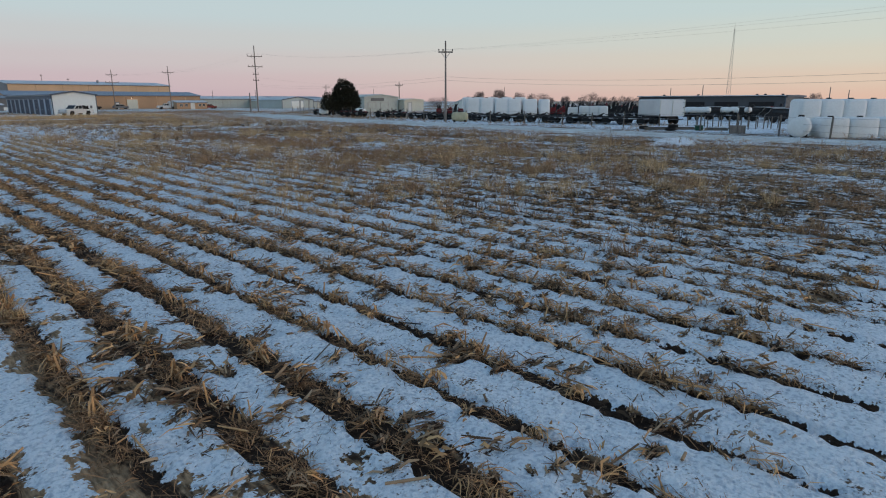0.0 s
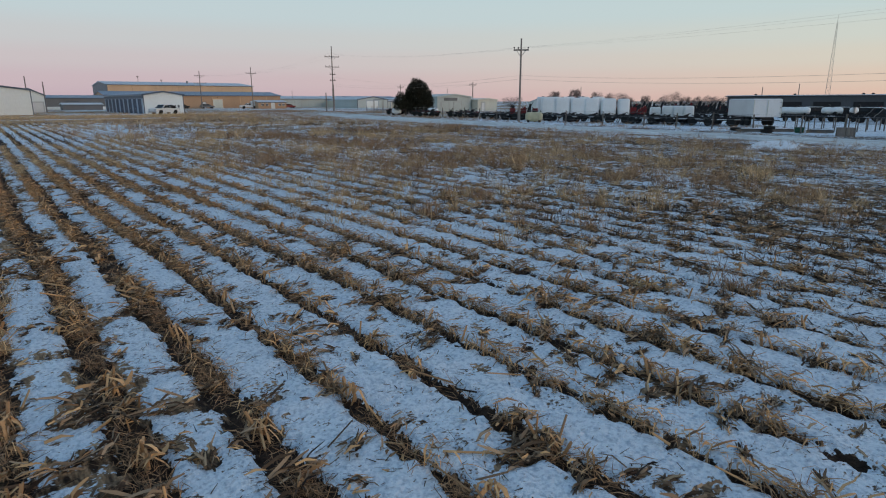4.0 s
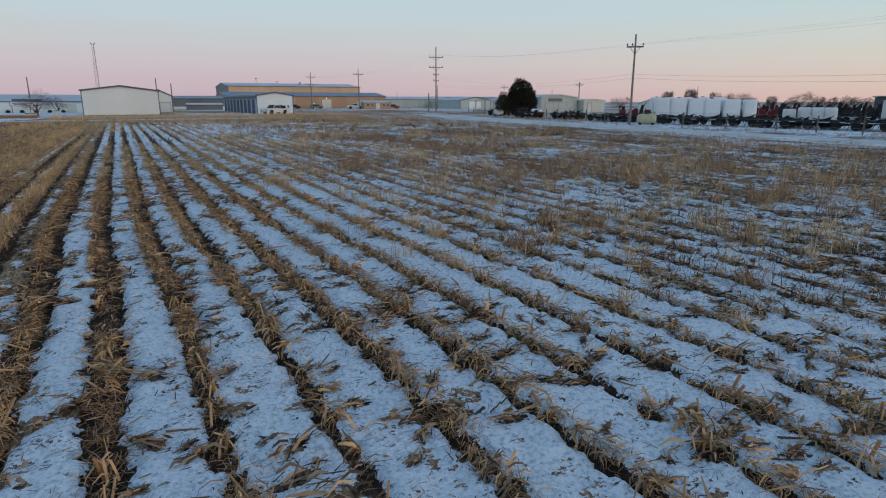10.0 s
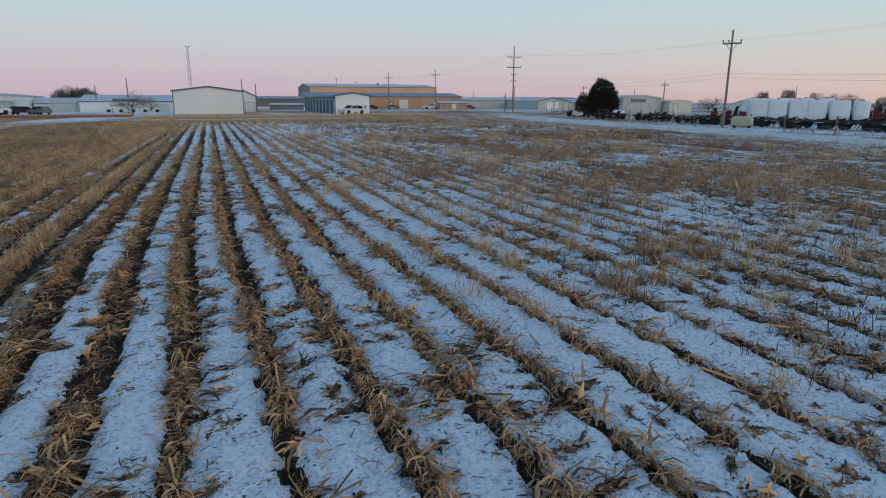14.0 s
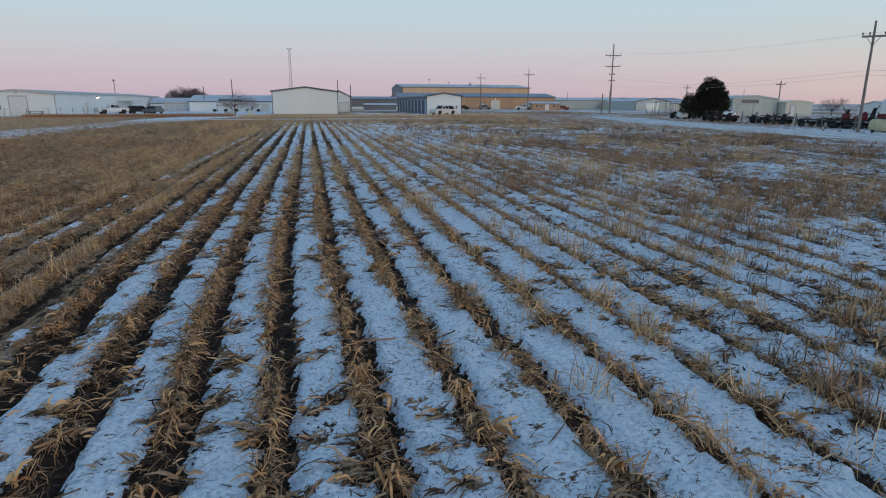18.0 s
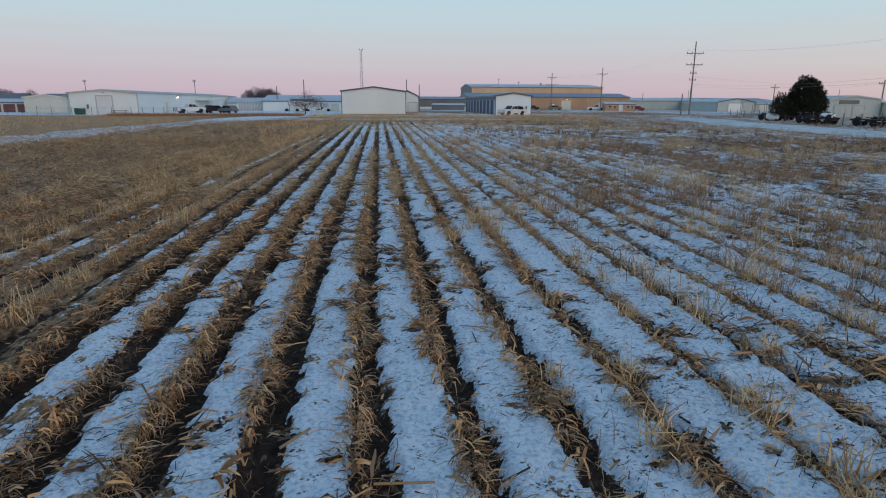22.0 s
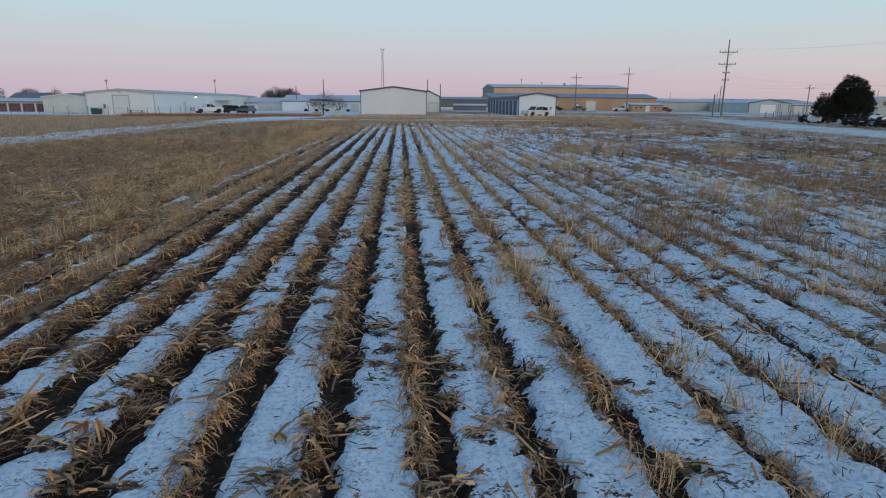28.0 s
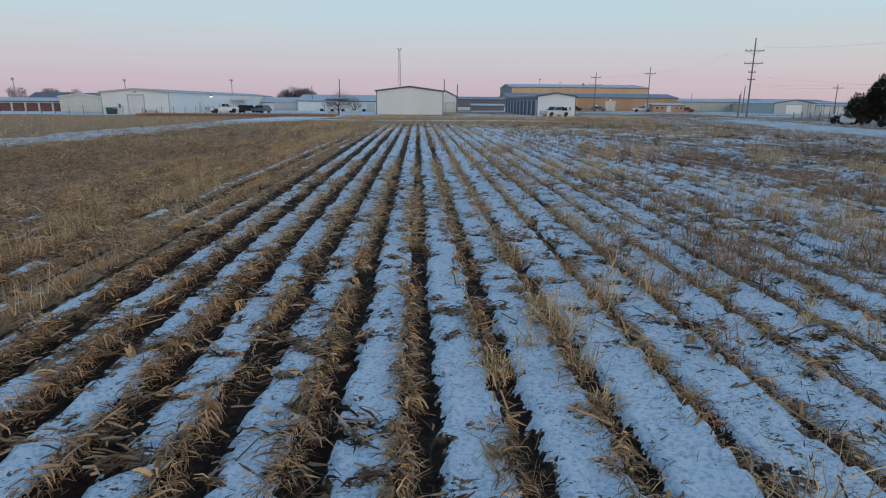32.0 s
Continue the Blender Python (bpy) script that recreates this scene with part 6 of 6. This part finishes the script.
for k in range(-6, 16):
    left = k < 0
    row = thing("stubble_row", "thick matted row of brown corn residue and tan husks" if left else "row of cut corn stubble with tan husks and brown straw", "corn stubble", group="stubble rows")
    thin = k >= 9
    husks, greys, browns, straws = [], [], [], []
    reach = 25.5 if k == -1 else NEAR_HI
    for lo, hi, step, per, size, segs in ((NEAR_LO, 12.0, 0.25, 52, 0.80, 3), (12.0, 25.0, 0.23, 60, 0.86, 3), (25.0, NEAR_HI, 0.28, 44, 1.15, 1)):
        x, y = heap_line(k, lo, hi, step, 0.26 if left else (0.34 if k < 5 else 0.22) if lo < 5 else (0.44 if k < 3 else 0.34) if lo < 20 else 0.26)
        if left:
            keep = rut_gap(x, y) + 0.5 * smooth(29, 25, y) > 0.40
            x, y = x[keep], y[keep]
        per = per * 8 // 10 if thin else per
        if lo < 5 and -2 < k < 5:
            few = (y > 8.5) | (rng.random(len(y)) < 0.30)
            browns.append(heaps(x[~few] - 0.04, y[~few], per // 2, 0.7, 0.05, 0.16, 0.05, 2, 0.03, True))
            x, y = x[few], y[few]
        pale = lo > 20
        (straws if pale else husks).append(fans(x, y, per * 3 // 4 if pale else per * 3 // 5, size, segs, 0.17 if pale else 0.07 if thin else 0.11, 0.3, 0.10 if left else 0.05))
        greys.append(fans(x, y, per // 5 if pale else per * 2 // 5, size * 1.05, segs, 0.06 if thin else 0.09, 0.3, 0.13 if left else 0.06))
        browns.append(heaps(x, y, per // 6 if pale else per // 3, size, 0.05 if thin else 0.07 if not left else 0.10, 0.14, 0.06 if thin else 0.09, segs, 0.06, True))
    browns.append(matted(k, NEAR_LO, min(reach, 27.0), 44 if k < 4 else 36, 0.07 if k < 4 else 0.045))
    if -1 < k < 4:
        browns.append(matted(k, NEAR_LO, 11.0, 190, 0.07, 0.85))
        browns.append(matted(k, 11.0, 24.0, 90, 0.07, 0.8))
    (greys if k > 3 else husks).append(edge_litter(k, NEAR_LO, reach, 10))
    a, stems = stubble_row(k, NEAR_LO, reach, 5, 0.9, 2, 0.05, 1.1)
    n = 16
    y = rng.uniform(NEAR_LO, reach, n)
    husks.append(wads(n, row_x(k, y) + side_of(y) + rng.normal(0, 0.09, n), y, 1.0))
    for name, meshes, mat in (("husk_litter", husks + [a], HUSK), ("weathered_husk_litter", greys, HUSK_GREY), ("pale_husk_litter", straws, STRAW), ("stubble", [stems, fallen(k, NEAR_LO, min(30.0, reach), 0.55)], STALK), ("straw_mat", browns, STRAW_BROWN)):
        o = new(name, quad_mesh(name, meshes, mat))
        o.parent = row
        tagged(o, kind="stuff")
    if 0 <= k < 10:
        yy = 3.5 if k > 3 else 5.0
        while yy < 29.0:
            for _ in range(random.choice((1, 1, 2, 3))):
                yy += random.uniform(0.04, 0.16)
                stub = new("stalk", STUBS[random.randrange(8)])
                stub.parent = row
                stub.matrix_local = pose(float(row_x(k, yy) + side_of(yy)) + random.uniform(-0.04, 0.04), yy, 0.0, 0, 0, random.uniform(0, 360))
            yy += random.uniform(0.8, 2.6)


def tangles(pick, per, length, wide, tall, segs=2):
    """Crumpled leaves lying together at the chosen tangles."""
    x, y, a, size = TX[pick], TY[pick], TA[pick], TS[pick]
    n = len(x) * per
    big = np.repeat(size, per)
    az = np.repeat(a, per) + rng.normal(0, 0.42, n)
    p, q = rng.normal(-0.05, 0.07, n) * big, rng.normal(0, 0.03, n) * big
    ra = np.repeat(a, per)
    bx, by = np.repeat(x, per) + p * np.cos(ra) - q * np.sin(ra), np.repeat(y, per) + p * np.sin(ra) + q * np.cos(ra)
    az = az + np.pi * rng.integers(0, 2, n)
    return strips(np.stack([bx, by, rng.uniform(0.0, tall, n) * big], 1), az, rng.uniform(-0.1, 0.6, n), rng.uniform(-1.6, -0.2, n), length * rng.uniform(0.4, 1.2, n) * (0.5 + 0.5 * big), wide * rng.uniform(0.35, 1.2, n), segs,
                  rng.uniform(-1.2, 1.2, n), 0.3, 0.0)


every = np.arange(len(TX))
stuff("leaf_tangle", [tangles(every, 12, 0.16, 0.027, 0.05)], HUSK_GREY, "crumpled weathered corn leaves lying on the snow", "crop litter")
stuff("leaf_tangle", [tangles(every[every % 3 > 0], 4, 0.13, 0.030, 0.06)], HUSK, "crumpled tan corn leaves lying on the snow", "crop litter")
stuff("leaf_tangle", [tangles(every, 9, 0.14, 0.026, 0.015)], DEBRIS, "dark leaf scraps lying low under the crumpled leaves", "crop litter")
l, s = litter(6000, 1.0, 14.0, 1.2, 40, 1.0, 0.06)
stuff("crop_litter", [l, s], HUSK_GREY, "loose corn leaves and stalks scattered on snow", "crop litter")
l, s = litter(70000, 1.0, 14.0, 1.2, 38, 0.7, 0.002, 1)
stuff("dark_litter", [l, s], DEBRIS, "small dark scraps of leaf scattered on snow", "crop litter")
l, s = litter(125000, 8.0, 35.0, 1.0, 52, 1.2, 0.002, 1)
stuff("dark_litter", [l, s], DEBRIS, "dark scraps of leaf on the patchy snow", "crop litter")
l, s = litter(24000, 11.0, 36.0, 1.0, 46, 1.4, 0.01, 1)
stuff("crop_litter", [l, s], HUSK, "loose corn leaves on the patchy snow", "crop litter")

# left of the rows: residue and dry grass along the old rows, dark clods beyond
def residue(n, x0, x1, y0, y1, per, size, seed, cut, tall, segs=2, loose=0.12):
    x, y = rng.uniform(x0, x1, n), rng.uniform(y0, y1, n)
    u = np.round((x - ROW0) / PITCH)
    x = np.where(rng.random(n) > loose, row_x(u, y) + side_of(y) + rng.normal(0, 0.09, n), x)
    keep = (fractal(x * 0.9, y * 0.5, seed) > cut) & (rut_gap(x, y) + 0.5 * smooth(29, 25, y) > 0.42)
    x, y = x[keep], y[keep]
    return heaps(x, y, per, size, 0.09, 0.13, tall, segs, 0.12)


stuff("field_residue", [residue(1500, -12.0, -4.0, 3.0, 26.0, 14, 1.0, 51, 0.40, 0.10, 1), residue(3400, -14, 0.8, 26.0, 52.0, 11, 1.1, 52, 0.42, 0.12, 1)], HUSK_GREY,
      "matted brown corn residue along the old rows", "crop residue")
stuff("field_residue", [residue(1500, -12.0, -4.0, 3.0, 26.0, 14, 0.85, 53, 0.40, 0.14, 1), residue(5200, -14, 0.8, 24.0, 52.0, 12, 0.85, 54, 0.40, 0.17, 1)], HUSK,
      "paler corn leaves among the brown residue", "crop residue")
stuff("field_residue", [residue(3600, -20, -6, 14.0, 52.0, 10, 1.0, 55, 0.40, 0.16, 1, 0.5), residue(3600, -20, 1, 46.0, 88.0, 8, 1.3, 56, 0.42, 0.16, 1, 0.4)], STRAW,
      "brown corn residue in the distance", "crop residue")
stuff("field_residue", [residue(2600, -20, 1, 36.0, 88.0, 8, 1.5, 57, 0.46, 0.14, 1, 0.4)], STRAW_BROWN, "grey-brown corn residue in the distance", "crop residue")
stuff("soil_clods", [residue(6500, -19, 0, 18.0, 86.0, 8, 1.1, 58, 0.44, 0.15, 1, 0.7)], DEBRIS, "dark clods and wet leaf clots in the brown field", "soil")
n = 2600
x, y = rng.uniform(-4.5, 1.2, n), rng.uniform(8, 62, n)
u = np.round((x - ROW0) / PITCH)
x = row_x(u, y) + side_of(y) + rng.normal(0, 0.07, n)
keep = (fractal(x * 0.8, y * 0.4, 61) + 0.10 * smooth(-4.5, 0, x) > 0.57) & (rut_gap(x, y) > 0.42)
stuff("dry_grass", [tufts(x[keep], y[keep], 34, 0.23, 0.06, 0.008, 1)], STRAW, "tan dry grass standing among the residue", "grass")
n = 1500
x, y = rng.uniform(-20, -3, n), rng.uniform(14, 80, n)
keep = fractal(x * 0.5, y * 0.3, 71) > 0.56
stuff("dry_grass", [tufts(x[keep], y[keep], 20, 0.16, 0.10, 0.010, 1)], STRAW, "sparse tan grass in the brown field", "grass")
# a bushy band of grass beside the wheel track
n = 700
y = rng.uniform(26, 72, n)
x = -0.95 + 0.006 * (y - 37) + rng.normal(0, 0.42, n)
keep = fractal(x * 0.7, y * 0.4, 63) > 0.44
stuff("dry_grass", [tufts(x[keep], y[keep], 30, 0.21, 0.09, 0.008)], STRAW, "bushy tan grass beside the wheel track", "grass")

# right of the rows: weeds and stubble
pieces = []
for k in range(16, 54):
    x, y = heap_line(k, 1.0, 50.0, 0.5, 0.46)
    pieces.append(fans(x, y, 13, 1.3, 1, 0.08, 0.12))
stuff("field_residue", pieces, HUSK, "thin rows of corn residue on patchy snow", "crop residue")


def weed_patch(n, x0, x1, y0, y1, seed, cut, per, height, width, mat, label, bias=0.0, segs=1, spreadr=0.08):
    """Bushy tufts, most of them along the crop rows, in ragged patches."""
    x, y = rng.uniform(x0, x1, n), rng.uniform(y0, y1, n)
    u = np.round((x - ROW0) / PITCH)
    x = np.where(rng.random(n) < 0.8, row_x(u, y) + rng.normal(0, 0.09, n), x)
    keep = 0.75 * fractal(x * 0.35, y * 0.2, seed) + 0.25 * fractal(x * 1.6, y * 1.2, seed + 5) + bias * smooth(x0, x0 + 8, x) > cut
    stuff("weed_grass", [tufts(x[keep], y[keep], per, height, spreadr, width, segs)], mat, label, "grass")


weed_patch(1700, 8.5, 20, 1, 46, 62, 0.56, 46, 0.29, 0.010, WEED, "rusty dry weed tufts on the snow", 0.08, 2)
weed_patch(1900, 17, 33, 1, 46, 72, 0.49, 36, 0.25, 0.012, WEED, "rusty dry weed tufts on patchy snow")
weed_patch(1700, 6.5, 24, 4, 50, 82, 0.535, 46, 0.31, 0.010, STRAW, "tan dry weed tufts along the stubble rows", 0.03, 2)
weed_patch(1300, 20, 33, 1, 46, 102, 0.50, 36, 0.25, 0.012, STRAW, "tan dry weed tufts on patchy snow")
weed_patch(5600, 8.0, 33.5, 1, 48, 92, 0.48, 16, 0.12, 0.016, DEBRIS, "dark weed stems and leaf clots on the snow")
# tall bare stems standing among the weeds
n = 420
x, y = rng.uniform(6.0, 18.0, n), rng.uniform(8.0, 38.0, n)
x = row_x(np.round((x - ROW0) / PITCH), y) + rng.normal(0, 0.05, n)
keep = fractal(x * 0.4, y * 0.25, 64) > 0.48
a = np.stack([x[keep], y[keep], np.full(keep.sum(), -0.03)], 1)
lean = rng.normal(0, 0.10, (len(a), 2))
h = rng.uniform(0.22, 0.52, len(a))
stuff("weed_stems", [sticks(a, a + np.stack([lean[:, 0] * h, lean[:, 1] * h, h], 1), rng.uniform(0.002, 0.004, len(a)), 4)], STRAW, "tall bare pale weed stems standing in the snow", "weeds")
# long broken stalks lying along the rows of the weedy part
a, b = [], []
for k in range(11, 40):
    m = 50
    y = rng.uniform(1.5, 46, m)
    l = rng.uniform(0.2, 0.7, m)
    az = 1.57 + rng.normal(0, 0.16, m)
    p = np.stack([row_x(k, y) + rng.normal(0, 0.05, m), y, rng.uniform(0.01, 0.05, m)], 1)
    a.append(p)
    b.append(p + np.stack([np.cos(az) * l, np.sin(az) * l, rng.normal(0.0, 0.03, m)], 1))
a, b = np.concatenate(a), np.concatenate(b)
stuff("fallen_stalks", [sticks(a, b, rng.uniform(0.006, 0.011, len(a)), 4)], DEBRIS, "dark wet corn stalks lying along the rows", "crop litter")

# the far field
pieces = []
for k in range(-30, 54):
    x, y = heap_line(k, 40.0 if -7 < k < 16 else 48.0, FIELD_END + 2, 0.9, 0.34)
    pieces.append(heaps(x, y, 12, 1.5, 0.08, 0.28, 0.15, 1, 0.1, True))
stuff("field_residue", pieces, STRAW, "distant rows of corn residue", "crop residue")
weed_patch(2600, 6, 40, 44, FIELD_END + 2, 65, 0.50, 14, 0.27, 0.020, WEED, "rusty weeds in the far part of the field")
weed_patch(2400, -6, 34, 60, FIELD_END + 4, 85, 0.49, 14, 0.28, 0.022, STRAW, "tan weeds in the far part of the field")
weed_patch(3000, 3, 38, 38, 84, 95, 0.51, 10, 0.17, 0.035, DEBRIS, "dark leaf clots in the far part of the field")
# tall grass along the end of the field
n = 5200
x = rng.uniform(-26, 42, n)
y = FIELD_END + 17 + rng.normal(0, 5.0, n) + 0.12 * (x - 5)
keep = (fractal(x * 0.25, y * 0.25, 66) > 0.40) & ((x > -6) | (y > 114))
stuff("tall_grass", [tufts(x[keep], y[keep], 11, 0.36, 0.14, 0.025, 1)], STRAW, "band of tall tan grass before the sheds", "grass")
n = 24000
x, y = rng.uniform(-75, -22, n), rng.uniform(52, 112, n)
stuff("tall_grass", [grass(x, y, 0.10, 0.5, 0.055)], STRAW, "mown tan grass beside the snowy track", "grass")
n = 9000
x = rng.uniform(-38, -8, n)
y = 116 + 0.12 * x + rng.normal(0, 1.8, n)
stuff("tall_grass", [grass(x, y, 0.5, 0.4, 0.035)], RUST_GRASS, "rusty dry grass before the parked cars", "grass")
n = 3200
x, y = rng.uniform(31, 58, n), rng.uniform(4, 120, n)
keep = (fractal(x * 0.5, y * 0.3, 67) > 0.47) & ((x < 38.5 + 0.1 * np.maximum(0, y - 30)) | (x > 47 + 0.1 * np.maximum(0, y - 30)))
stuff("verge_grass", [tufts(x[keep], y[keep], 14, 0.3, 0.12, 0.018)], WEED, "dry grass tufts on the snowy road verge", "grass")
n = 2600
x, y = rng.uniform(20, 75, n), rng.uniform(108, 168, n)
keep = (fractal(x * 0.12, y * 0.12, 68) > 0.48)
stuff("lawn_grass", [tufts(x[keep], y[keep], 12, 0.22, 0.3, 0.03)], STRAW_BROWN, "brown lawn grass showing through thin snow", "grass")
